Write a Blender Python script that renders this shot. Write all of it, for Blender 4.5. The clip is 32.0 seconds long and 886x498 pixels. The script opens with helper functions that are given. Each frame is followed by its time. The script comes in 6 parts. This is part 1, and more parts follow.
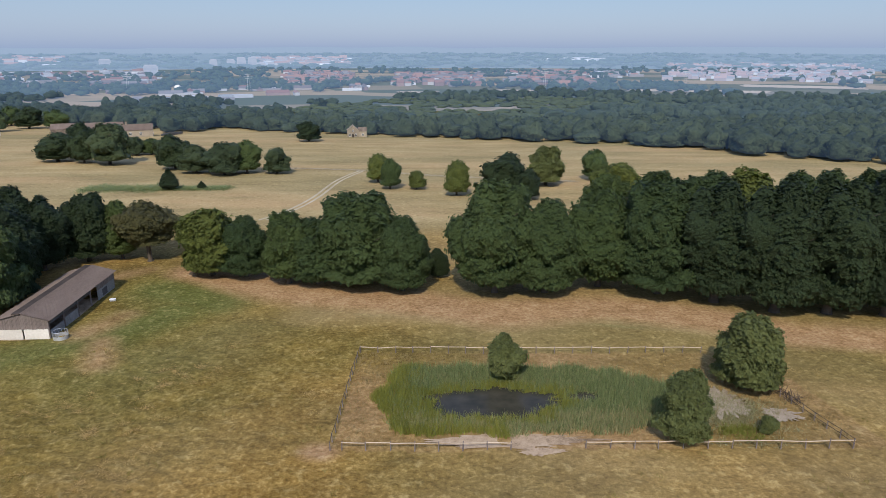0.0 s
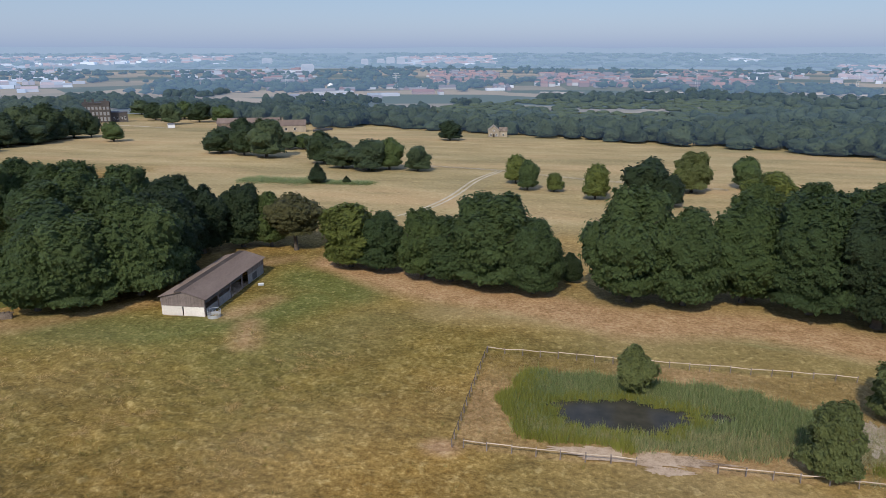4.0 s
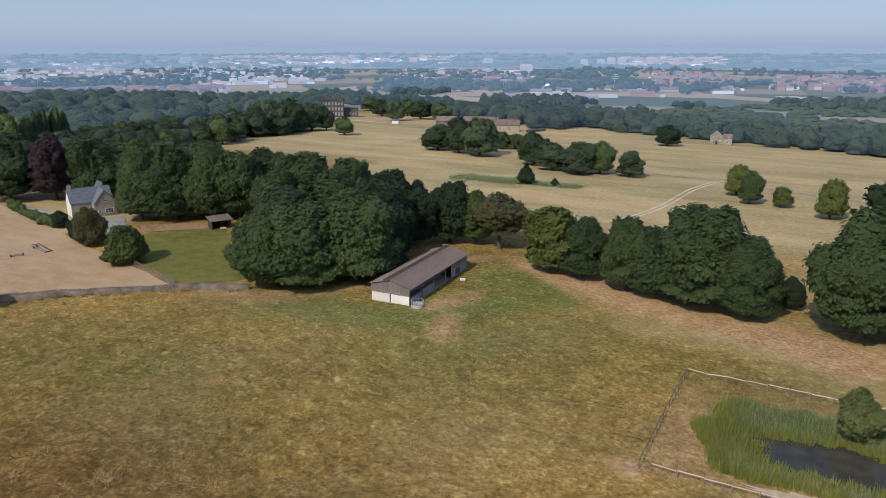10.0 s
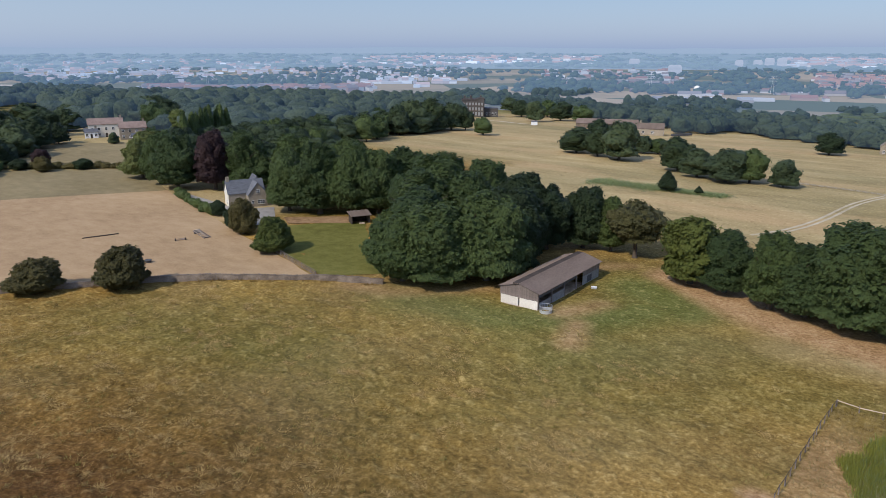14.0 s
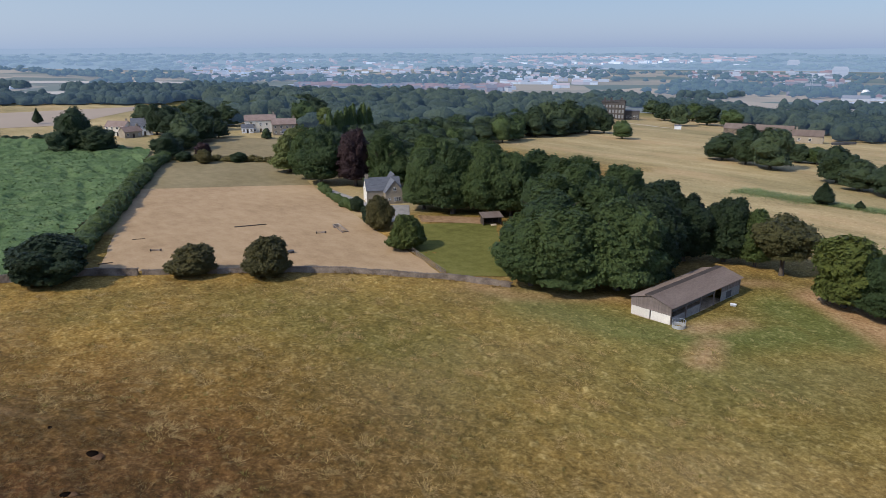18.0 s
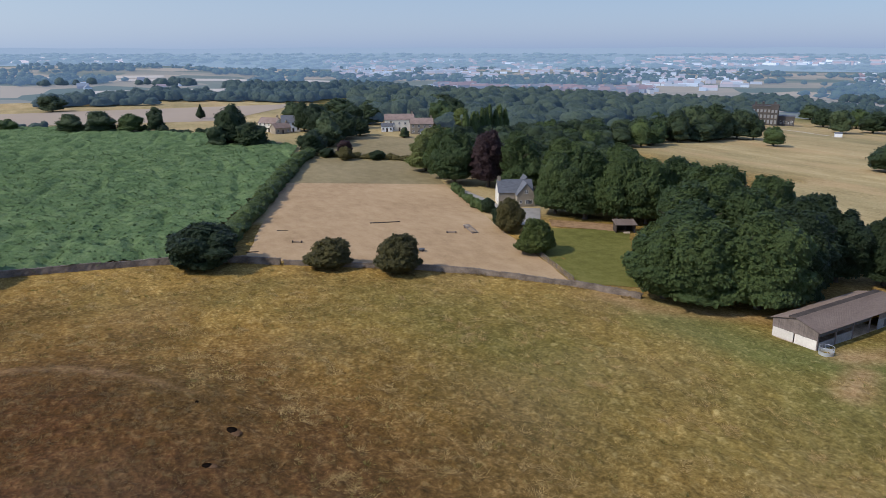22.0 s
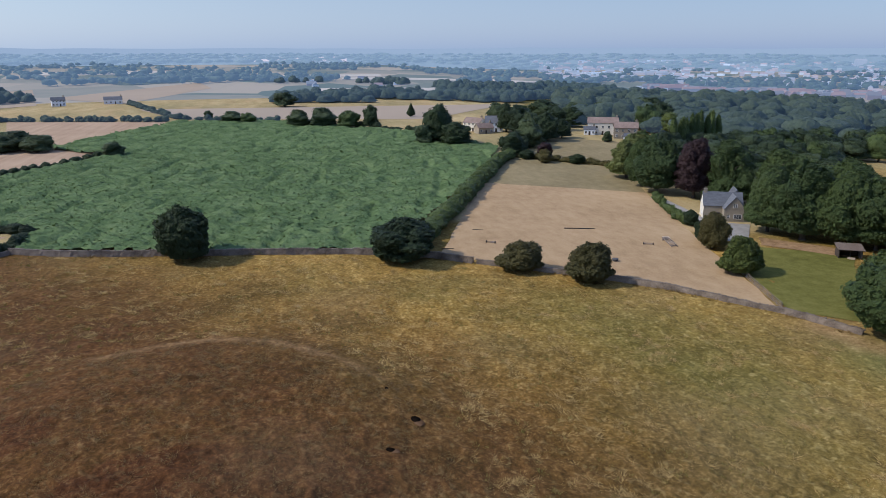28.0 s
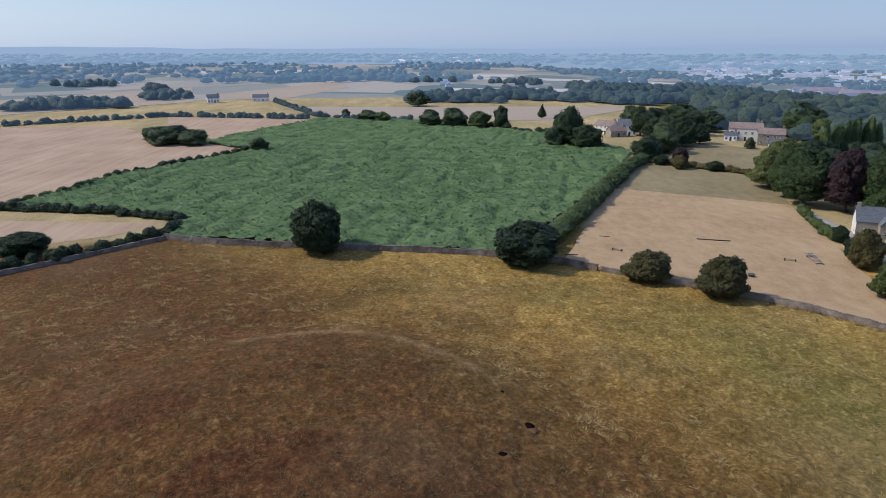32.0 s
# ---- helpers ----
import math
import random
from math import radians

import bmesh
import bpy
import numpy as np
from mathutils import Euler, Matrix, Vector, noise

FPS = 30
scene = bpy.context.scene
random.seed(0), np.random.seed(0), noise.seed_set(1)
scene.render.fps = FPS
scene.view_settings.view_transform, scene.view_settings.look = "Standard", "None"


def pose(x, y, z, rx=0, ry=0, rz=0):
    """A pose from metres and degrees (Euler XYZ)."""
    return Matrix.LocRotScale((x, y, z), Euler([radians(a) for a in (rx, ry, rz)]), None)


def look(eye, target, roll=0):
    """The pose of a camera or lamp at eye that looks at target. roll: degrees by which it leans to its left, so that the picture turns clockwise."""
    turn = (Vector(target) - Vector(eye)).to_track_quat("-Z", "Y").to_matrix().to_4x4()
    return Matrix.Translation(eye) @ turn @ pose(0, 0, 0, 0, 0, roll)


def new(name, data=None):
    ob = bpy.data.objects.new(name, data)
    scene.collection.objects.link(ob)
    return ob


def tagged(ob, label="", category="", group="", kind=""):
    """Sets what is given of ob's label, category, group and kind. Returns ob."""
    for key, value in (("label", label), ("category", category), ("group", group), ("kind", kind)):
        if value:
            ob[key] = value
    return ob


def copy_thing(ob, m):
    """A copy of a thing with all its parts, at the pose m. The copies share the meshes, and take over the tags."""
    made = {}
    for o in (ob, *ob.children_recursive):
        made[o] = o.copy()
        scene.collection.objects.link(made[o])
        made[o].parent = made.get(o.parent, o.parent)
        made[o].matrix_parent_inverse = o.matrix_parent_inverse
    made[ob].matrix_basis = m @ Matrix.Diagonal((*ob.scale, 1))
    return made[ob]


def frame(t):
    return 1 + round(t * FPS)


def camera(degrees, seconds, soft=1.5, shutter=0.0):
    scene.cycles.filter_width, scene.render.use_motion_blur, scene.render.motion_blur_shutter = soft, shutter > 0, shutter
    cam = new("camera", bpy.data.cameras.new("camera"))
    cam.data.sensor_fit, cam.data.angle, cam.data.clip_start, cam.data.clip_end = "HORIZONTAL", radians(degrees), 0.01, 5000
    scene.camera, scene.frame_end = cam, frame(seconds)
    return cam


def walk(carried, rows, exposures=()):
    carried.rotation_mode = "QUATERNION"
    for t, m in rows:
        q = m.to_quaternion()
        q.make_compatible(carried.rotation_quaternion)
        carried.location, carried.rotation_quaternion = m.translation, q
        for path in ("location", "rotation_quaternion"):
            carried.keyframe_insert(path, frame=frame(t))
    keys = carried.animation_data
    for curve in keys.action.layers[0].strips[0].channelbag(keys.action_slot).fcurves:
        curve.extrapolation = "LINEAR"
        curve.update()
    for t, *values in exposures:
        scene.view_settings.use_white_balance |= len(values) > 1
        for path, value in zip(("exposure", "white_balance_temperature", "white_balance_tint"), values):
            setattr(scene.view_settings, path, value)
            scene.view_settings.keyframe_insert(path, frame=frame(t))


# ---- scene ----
cam = camera(64.22, 32.0, 0.8)
PITCH = -15.88
FLIGHT = [  # seconds, x, y, z, yaw
    (0, -1.07, -0.20, 41.34, -0.58),
    (2, -0.91, -0.14, 41.42, 5.05),
    (4, -0.76, -0.09, 41.54, 10.76),
    (6, -0.62, -0.05, 41.70, 16.48),
    (8, -0.49, -0.03, 41.90, 22.18),
    (10, -0.36, -0.02, 42.14, 27.84),
    (12, -0.23, -0.01, 42.40, 33.44),
    (14, -0.11, -0.00, 42.69, 38.99),
    (16, 0.00, 0.00, 43.00, 44.50),
    (18, 0.11, 0.00, 43.32, 49.97),
    (20, 0.22, 0.01, 43.65, 55.42),
    (22, 0.32, 0.03, 43.99, 60.85),
    (24, 0.43, 0.05, 44.33, 66.27),
    (26, 0.53, 0.08, 44.67, 71.66),
    (28, 0.63, 0.12, 44.99, 77.02),
    (30, 0.73, 0.19, 45.30, 82.31),
    (32, 0.83, 0.27, 45.60, 87.47),
]
walk(cam, [(t, pose(x, y, z, 90 + PITCH, 0, yaw)) for t, x, y, z, yaw in FLIGHT],
     [(0, 0.0, 6400, 10), (12, 0.0, 6350, 10), (22, 0.0, 6230, 10), (32, 0.0, 6080, 10)])

# ---- light ----
SUN_AZ, SUN_EL = 187.0, 42.0          # compass degrees from +y towards +x, and height
world = bpy.data.worlds.new("sky")
scene.world = world
world.use_nodes = True
wn = world.node_tree.nodes
sky = wn.new("ShaderNodeTexSky")
sky.sky_type = 'NISHITA'
sky.sun_disc = False
sky.sun_elevation = radians(SUN_EL)
sky.sun_rotation = radians(SUN_AZ)
sky.air_density, sky.dust_density, sky.ozone_density = 1.0, 0.8, 2.4
wn["Background"].inputs["Strength"].default_value = 0.058
haze = wn.new("ShaderNodeBackground")      # the milky blue of a hazy summer sky
# the haze is whiter towards the sun and towards the horizon
way = wn.new("ShaderNodeTexCoord")
sunward = wn.new("ShaderNodeVectorMath")
sunward.operation = 'DOT_PRODUCT'
sunward.inputs[1].default_value = (math.sin(radians(SUN_AZ)), math.cos(radians(SUN_AZ)), 0)
milk = wn.new("ShaderNodeMapRange")
milk.inputs["From Min"].default_value, milk.inputs["From Max"].default_value = -1.0, 1.0
milk_color = wn.new("ShaderNodeMix")
milk_color.data_type = 'RGBA'
milk_color.inputs[6].default_value = (0.105, 0.175, 0.390, 1)
milk_color.inputs[7].default_value = (0.375, 0.448, 0.605, 1)
world.node_tree.links.new(way.outputs["Generated"], sunward.inputs[0])
world.node_tree.links.new(sunward.outputs["Value"], milk.inputs["Value"])
world.node_tree.links.new(milk.outputs[0], milk_color.inputs[0])
height = wn.new("ShaderNodeSeparateXYZ")
layer = wn.new("ShaderNodeValToRGB")       # the layer of haze over the horizon
for spot, tone in ((0.06, (0.85, 0.83, 0.80, 1)), (0.35, (1.22, 1.34, 1.60, 1))):
    layer.color_ramp.elements.new(spot).color = tone
layer.color_ramp.elements[0].color = (0.84, 0.95, 0.98, 1)
thick = wn.new("ShaderNodeMix")
thick.data_type, thick.blend_type = 'RGBA', 'MULTIPLY'
thick.inputs[0].default_value = 1.0
world.node_tree.links.new(way.outputs["Generated"], height.inputs[0])
world.node_tree.links.new(height.outputs["Z"], layer.inputs[0])
world.node_tree.links.new(milk_color.outputs[2], thick.inputs[6])
world.node_tree.links.new(layer.outputs[0], thick.inputs[7])
world.node_tree.links.new(thick.outputs[2], haze.inputs["Color"])
both = wn.new("ShaderNodeAddShader")
world.node_tree.links.new(sky.outputs[0], wn["Background"].inputs["Color"])
world.node_tree.links.new(wn["Background"].outputs[0], both.inputs[0])
world.node_tree.links.new(haze.outputs[0], both.inputs[1])
world.node_tree.links.new(both.outputs[0], wn["World Output"].inputs[0])
sun = new("sun", bpy.data.lights.new("sun", 'SUN'))
sun.data.energy, sun.data.angle, sun.data.color = 3.65, radians(0.6), (1.0, 0.905, 0.78)
_a, _e = radians(SUN_AZ), radians(SUN_EL)
SUN_DIR = Vector((math.sin(_a) * math.cos(_e), math.cos(_a) * math.cos(_e), math.sin(_e)))
sun.matrix_world = look(SUN_DIR * 100, (0, 0, 0))

rng = np.random.default_rng(7)


# ---- materials ----
class Nodes:
    """A small builder for node materials."""
    def __init__(self, name):
        self.mat = bpy.data.materials.new(name)
        self.mat.use_nodes = True
        self.t = self.mat.node_tree
        self.b = self.t.nodes["Principled BSDF"]
        self.out = self.t.nodes["Material Output"]

    def add(self, kind, ins=None):
        n = self.t.nodes.new("ShaderNode" + kind)
        for k, v in (ins or {}).items():
            self.put(n.inputs[k], v)
        return n

    def put(self, sock, v):
        if isinstance(v, bpy.types.NodeSocket):
            self.t.links.new(v, sock)
        elif isinstance(v, tuple) and len(v) == 3 and sock.type == 'RGBA':
            sock.default_value = (*v, 1)
        else:
            sock.default_value = v

    def pos(self):
        return self.add("NewGeometry").outputs["Position"]

    def local(self):
        return self.add("TexCoord").outputs["Object"]

    def noise(self, vec, scale, detail=4.0, rough=0.55, stretch=None):
        if stretch:
            vec = self.add("Mapping", {"Vector": vec, "Scale": stretch}).outputs[0]
        return self.add("TexNoise", {"Vector": vec, "Scale": scale, "Detail": detail, "Roughness": rough}).outputs["Fac"]

    def ramp(self, fac, stops):
        n = self.add("ValToRGB", {"Fac": fac})
        els = n.color_ramp.elements
        while len(els) < len(stops):
            els.new(0.5)
        for el, (p, c) in zip(els, stops):
            el.position, el.color = p, (*c, 1)
        return n.outputs[0]

    def mix(self, fac, a, b, mode='MIX'):
        n = self.add("Mix")
        n.data_type, n.blend_type = 'RGBA', mode
        self.put(n.inputs[0], fac)
        self.put(n.inputs[6], a)
        self.put(n.inputs[7], b)
        return n.outputs[2]

    def math(self, op, a, b=0.0, c=None):
        n = self.add("Math")
        n.operation, n.use_clamp = op, op == 'MULTIPLY_ADD'
        self.put(n.inputs[0], a)
        self.put(n.inputs[1], b)
        if c is not None:
            self.put(n.inputs[2], c)
        return n.outputs[0]

    def bump(self, height, strength, dist):
        self.put(self.b.inputs["Normal"], self.add("Bump", {"Height": height, "Strength": strength, "Distance": dist}).outputs[0])

    def done(self, color, rough=0.9, metal=0.0, spec=0.2):
        self.put(self.b.inputs["Base Color"], color)
        self.put(self.b.inputs["Roughness"], rough)
        self.put(self.b.inputs["Metallic"], metal)
        self.put(self.b.inputs["Specular IOR Level"], spec)
        return self.mat


def plain(name, dark, light, scale=2.0, rough=0.85, bump=0.3, dist=0.02, stretch=None, metal=0.0, spec=0.25):
    """A surface of one stuff, with grain and stains."""
    n = Nodes(name)
    p = n.local()
    big = n.noise(p, scale * 0.22, 3, stretch=stretch)
    fine = n.noise(p, scale * 3.0, 5, stretch=stretch)
    f = n.math('ADD', n.math('MULTIPLY', big, 0.6), n.math('MULTIPLY', fine, 0.4))
    col = n.ramp(f, [(0.3, dark), (0.7, light)])
    rnd = n.add("ObjectInfo").outputs["Random"]
    col = n.mix(1.0, col, n.ramp(rnd, [(0, (0.86, 0.86, 0.86)), (1, (1.1, 1.1, 1.1))]), 'MULTIPLY')
    n.bump(fine, bump, dist)
    return n.done(col, rough, metal, spec)


def leaf(name, dark, light, tone=0.5, glow=None, speckle=0.2, grain=0.35, relief=1.1, cell=1.9):
    """Foliage: every leaf spray has its own tint, every tree its own tone."""
    n = Nodes(name)
    isl = n.add("NewGeometry").outputs["Random Per Island"]
    obj = n.add("ObjectInfo").outputs["Random"]
    patch = n.noise(n.pos(), 0.11, 2)
    fine = n.noise(n.pos(), cell, 4, 0.7)
    f = n.math('ADD', n.math('MULTIPLY', isl, speckle), n.math('MULTIPLY', patch, 0.9 - speckle - grain))
    f = n.math('ADD', f, n.math('MULTIPLY', fine, grain + 0.1))
    n.bump(fine, 1.0, relief)
    col = n.ramp(f, [(0.12, dark), (0.8, light)])
    col = n.mix(1.0, col, n.ramp(obj, [(0, (1 - tone * .45, 1 - tone * .4, 1 - tone * .4)), (1, (1 + tone * .45, 1 + tone * .3, 1 + tone * .1))]), 'MULTIPLY')
    n.done(col, 0.62, 0, 0.25)
    tr = n.add("BsdfTranslucent", {"Normal": n.b.inputs["Normal"].links[0].from_socket, "Color": n.mix(1.0, col, (1.1, 1.2, 0.5), 'MULTIPLY')})
    mx = n.add("MixShader", {0: 0.22, 1: n.b.outputs[0], 2: tr.outputs[0]})
    last = mx.outputs[0]
    # stands for haze: emission adds its blue to distant foliage
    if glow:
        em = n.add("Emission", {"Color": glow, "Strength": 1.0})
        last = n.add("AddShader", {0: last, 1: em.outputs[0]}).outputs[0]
    n.t.links.new(last, n.out.inputs[0])
    return n.mat


# blue haze of the distance, put into emission: weaker, then stronger far off
FAR_HAZE_GLOW = (0.080, 0.130, 0.224)
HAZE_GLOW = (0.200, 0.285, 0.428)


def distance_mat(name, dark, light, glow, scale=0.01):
    """The plain backdrop of the distance, its haze painted in as emission."""
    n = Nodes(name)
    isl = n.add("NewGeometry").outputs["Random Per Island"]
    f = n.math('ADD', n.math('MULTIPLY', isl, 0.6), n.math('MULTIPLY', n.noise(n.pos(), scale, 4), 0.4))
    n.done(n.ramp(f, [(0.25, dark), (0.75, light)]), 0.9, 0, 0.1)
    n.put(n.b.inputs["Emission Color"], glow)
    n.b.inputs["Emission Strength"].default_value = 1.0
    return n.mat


M_LEAF = leaf("oak_leaves", (0.029, 0.053, 0.018), (0.104, 0.150, 0.052))
M_LEAF_MID = leaf("sycamore_leaves", (0.035, 0.061, 0.019), (0.124, 0.172, 0.054))
M_LEAF_LIGHT = leaf("lime_leaves", (0.058, 0.082, 0.020), (0.18, 0.212, 0.052))
M_LEAF_DARK = leaf("dark_leaves", (0.015, 0.029, 0.014), (0.050, 0.078, 0.033))
M_LEAF_GREY = leaf("willow_leaves", (0.082, 0.105, 0.036), (0.245, 0.275, 0.095))
M_LEAF_RUST = leaf("hawthorn_leaves", (0.052, 0.052, 0.019), (0.165, 0.142, 0.052))
M_LEAF_PINE = leaf("pine_needles", (0.048, 0.054, 0.022), (0.150, 0.140, 0.056))
M_LEAF_PURPLE = leaf("copper_beech_leaves", (0.031, 0.0176, 0.0204), (0.084, 0.0492, 0.051))
# haze over woods beyond about 300 m, painted as bluish emission
M_LEAF_FAR = leaf("hazed_distant_leaves", (0.015, 0.029, 0.016), (0.090, 0.122, 0.062), 0.5, (0.011, 0.020, 0.041), 0.25, 0.45, 2.2, 0.6)
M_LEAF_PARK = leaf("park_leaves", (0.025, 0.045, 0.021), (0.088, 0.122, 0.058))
# scrub and thickets carry the valley's haze as emission too
M_SCRUB = leaf("hazed_scrub_leaves", (0.046, 0.070, 0.036), (0.092, 0.122, 0.058), 0.5, (0.018, 0.027, 0.044), 0.25, 0.45, 1.4, 0.5)
M_THICKET = leaf("hazed_valley_leaves", (0.026, 0.046, 0.030), (0.086, 0.120, 0.070), 0.5, (0.018, 0.031, 0.058), 0.25, 0.45, 2.2, 0.5)
# these leaves glow only to carry the haze colour
M_FAR_WOOD = leaf("hazed_backdrop_leaves", (0.018, 0.035, 0.016), (0.055, 0.085, 0.035), 0.4, FAR_HAZE_GLOW)
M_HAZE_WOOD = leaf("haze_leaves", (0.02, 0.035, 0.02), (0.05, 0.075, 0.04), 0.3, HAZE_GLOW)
M_BARK = plain("bark", (0.05, 0.04, 0.03), (0.13, 0.105, 0.08), 3, 0.95, 0.6, 0.05)
M_STONE = plain("weathered_stone", (0.055, 0.041, 0.032), (0.30, 0.24, 0.185), 1.9, 0.95, 0.7, 0.06)
M_HOUSE_STONE = plain("house_stone", (0.20, 0.168, 0.125), (0.37, 0.315, 0.235), 1.5, 0.9, 0.4, 0.03)
M_RENDER = plain("cream_render", (0.62, 0.57, 0.46), (0.80, 0.75, 0.64), 0.8, 0.9, 0.1)
M_WHITE = plain("white_paint", (0.70, 0.70, 0.68), (0.84, 0.84, 0.82), 0.8, 0.6, 0.05)
M_SLATE = plain("slate_tiles", (0.075, 0.080, 0.090), (0.145, 0.150, 0.165), 2.5, 0.7, 0.5, 0.03, (1, 1, 5))
M_GLASS = plain("window_glass", (0.02, 0.025, 0.03), (0.05, 0.055, 0.06), 1, 0.08, 0.02, 0.002, spec=0.6)
M_TIMBER = plain("grey_weathered_boards", (0.07, 0.052, 0.044), (0.31, 0.255, 0.225), 3.0, 0.9, 0.5, 0.02, (4, 4, 0.4))
M_RAIL = plain("pale_split_rail", (0.36, 0.28, 0.20), (0.62, 0.50, 0.37), 2.5, 0.9, 0.4, 0.01)
M_DARKWOOD = plain("dark_creosote_boards", (0.030, 0.024, 0.020), (0.075, 0.058, 0.046), 3, 0.85, 0.4, 0.01)
M_CONCRETE = plain("cream_concrete_panel", (0.52, 0.47, 0.40), (0.76, 0.71, 0.63), 1.0, 0.9, 0.2)
M_GREYCON = plain("stained_concrete_panel", (0.15, 0.15, 0.14), (0.34, 0.33, 0.31), 1.0, 0.9, 0.3)
M_STEEL = plain("galvanised_steel", (0.42, 0.44, 0.46), (0.68, 0.70, 0.72), 2, 0.4, 0.1, 0.005, metal=0.6, spec=0.5)
M_DARKSTEEL = plain("dark_cladding", (0.045, 0.045, 0.047), (0.10, 0.10, 0.10), 2, 0.7, 0.2)
M_ROOF = plain("cement_sheet_roof", (0.120, 0.087, 0.068), (0.205, 0.158, 0.128), 1.6, 0.9, 0.3, 0.02, (1, 0.25, 1))
M_GRAVEL = plain("pale_gravel", (0.20, 0.185, 0.165), (0.34, 0.315, 0.285), 2.2, 0.95, 0.5, 0.03)


def ground_mat():
    n = Nodes("pasture")
    p = n.pos()
    at = n.add("Attribute")
    at.attribute_name = "zone"
    z = at.outputs["Color"]
    sep = n.add("SeparateColor", {0: z})
    green, brown, pale = sep.outputs[0], sep.outputs[1], sep.outputs[2]
    n1 = n.noise(p, 0.028, 5, 0.6)
    n2 = n.noise(p, 0.32, 5, 0.65, (1.0, 1.0, 1.0))
    n3 = n.noise(p, 1.6, 6, 0.74)
    n4 = n.noise(p, 0.09, 4, 0.6, (0.35, 1.0, 1.0))
    mixf = n.math('ADD', n.math('MULTIPLY', n2, 0.36), n.math('MULTIPLY', n3, 0.64))
    dry = n.ramp(mixf, [(0.36, (0.120, 0.062, 0.012)), (0.46, (0.228, 0.129, 0.028)), (0.54, (0.330, 0.199, 0.052)), (0.63, (0.55, 0.375, 0.132))])
    olive = n.ramp(mixf, [(0.36, (0.076, 0.056, 0.011)), (0.50, (0.150, 0.108, 0.025)), (0.63, (0.285, 0.208, 0.064))])
    base = n.mix(n.ramp(n1, [(0.40, (0, 0, 0)), (0.64, (0.85, 0.85, 0.85))]), dry, olive)
    lush = n.ramp(mixf, [(0.36, (0.064, 0.068, 0.014)), (0.51, (0.120, 0.124, 0.030)), (0.64, (0.210, 0.194, 0.064))])
    tone = n.noise(p, 0.06, 3, 0.55)
    base = n.mix(1.0, base, n.ramp(tone, [(0.35, (0.70, 0.70, 0.68)), (0.65, (1.16, 1.16, 1.14))]), 'MULTIPLY')
    wob = n.math('MULTIPLY', n.math('SUBTRACT', n2, 0.5), 0.55)
    gm = n.math('MULTIPLY_ADD', green, 1.25, n.math('MULTIPLY', wob, green))
    base = n.mix(gm, base, lush)
    heath = n.ramp(mixf, [(0.36, (0.026, 0.010, 0.003)), (0.47, (0.058, 0.022, 0.007)), (0.55, (0.098, 0.040, 0.013)), (0.64, (0.185, 0.098, 0.036))])
    bm = n.math('MULTIPLY_ADD', brown, 1.1, n.math('MULTIPLY', wob, brown))
    base = n.mix(bm, base, heath)
    straw = n.ramp(n.math('ADD', n.math('MULTIPLY', n4, 0.6), n.math('MULTIPLY', n3, 0.4)), [(0.32, (0.23, 0.172, 0.076)), (0.52, (0.385, 0.292, 0.140)), (0.7, (0.50, 0.390, 0.205))])
    n5 = n.noise(p, 0.016, 4, 0.6, (0.5, 1.0, 1.0))
    straw = n.mix(n.ramp(n5, [(0.42, (0, 0, 0)), (0.62, (0.55, 0.55, 0.55))]), straw, (0.19, 0.165, 0.075))
    straw = n.mix(n.ramp(n.noise(p, 0.035, 4, 0.65, (0.3, 1.0, 1.0)), [(0.5, (0, 0, 0)), (0.66, (0.7, 0.7, 0.7))]), straw, (0.44, 0.30, 0.150))
    base = n.mix(n.math('MULTIPLY_ADD', pale, 1.0, n.math('MULTIPLY', wob, pale)), base, straw)
    tufts = n.noise(p, 0.85, 3, 0.55)
    calm = n.math('SUBTRACT', 1.0, n.math('MULTIPLY', brown, 0.75))
    base = n.mix(n.math('MULTIPLY', calm, n.ramp(tufts, [(0.57, (0, 0, 0)), (0.68, (0.68, 0.68, 0.68))])), base, n.mix(0.5, n.mix(1.0, base, (1.75, 1.8, 1.9), 'MULTIPLY'), (0.36, 0.28, 0.12)))
    base = n.mix(1.0, base, n.ramp(n.noise(p, 1.0, 3, 0.55, (1.0, 1.0, 3.0)), [(0.28, (0.74, 0.72, 0.68)), (0.45, (1, 1, 1))]), 'MULTIPLY')
    lit = n.ramp(mixf, [(0.36, (0.19, 0.105, 0.042)), (0.5, (0.36, 0.22, 0.105)), (0.64, (0.50, 0.35, 0.19))])
    al = at.outputs["Alpha"]
    base = n.mix(n.math('MULTIPLY_ADD', al, 1.3, n.math('MULTIPLY', wob, al)), base, lit)
    n.bump(n.math('ADD', mixf, n.math('MULTIPLY', tufts, 0.8)), 1.0, 0.26)
    return n.done(base, 0.97, 0, 0.1)


def sheet_mat(name, dark, mid, light, stretch, scale=0.35, bump=0.12):
    n = Nodes(name)
    p = n.local()
    a = n.noise(p, scale * 0.12, 3, 0.5)
    b = n.noise(p, scale, 5, 0.6, stretch)
    c = n.noise(p, scale * 6, 3, 0.7)
    f = n.math('ADD', n.math('ADD', n.math('MULTIPLY', a, 0.35), n.math('MULTIPLY', b, 0.4)), n.math('MULTIPLY', c, 0.25))
    n.bump(c, 0.6, bump)
    return n.done(n.ramp(f, [(0.36, dark), (0.5, mid), (0.66, light)]), 0.96, 0, 0.1)


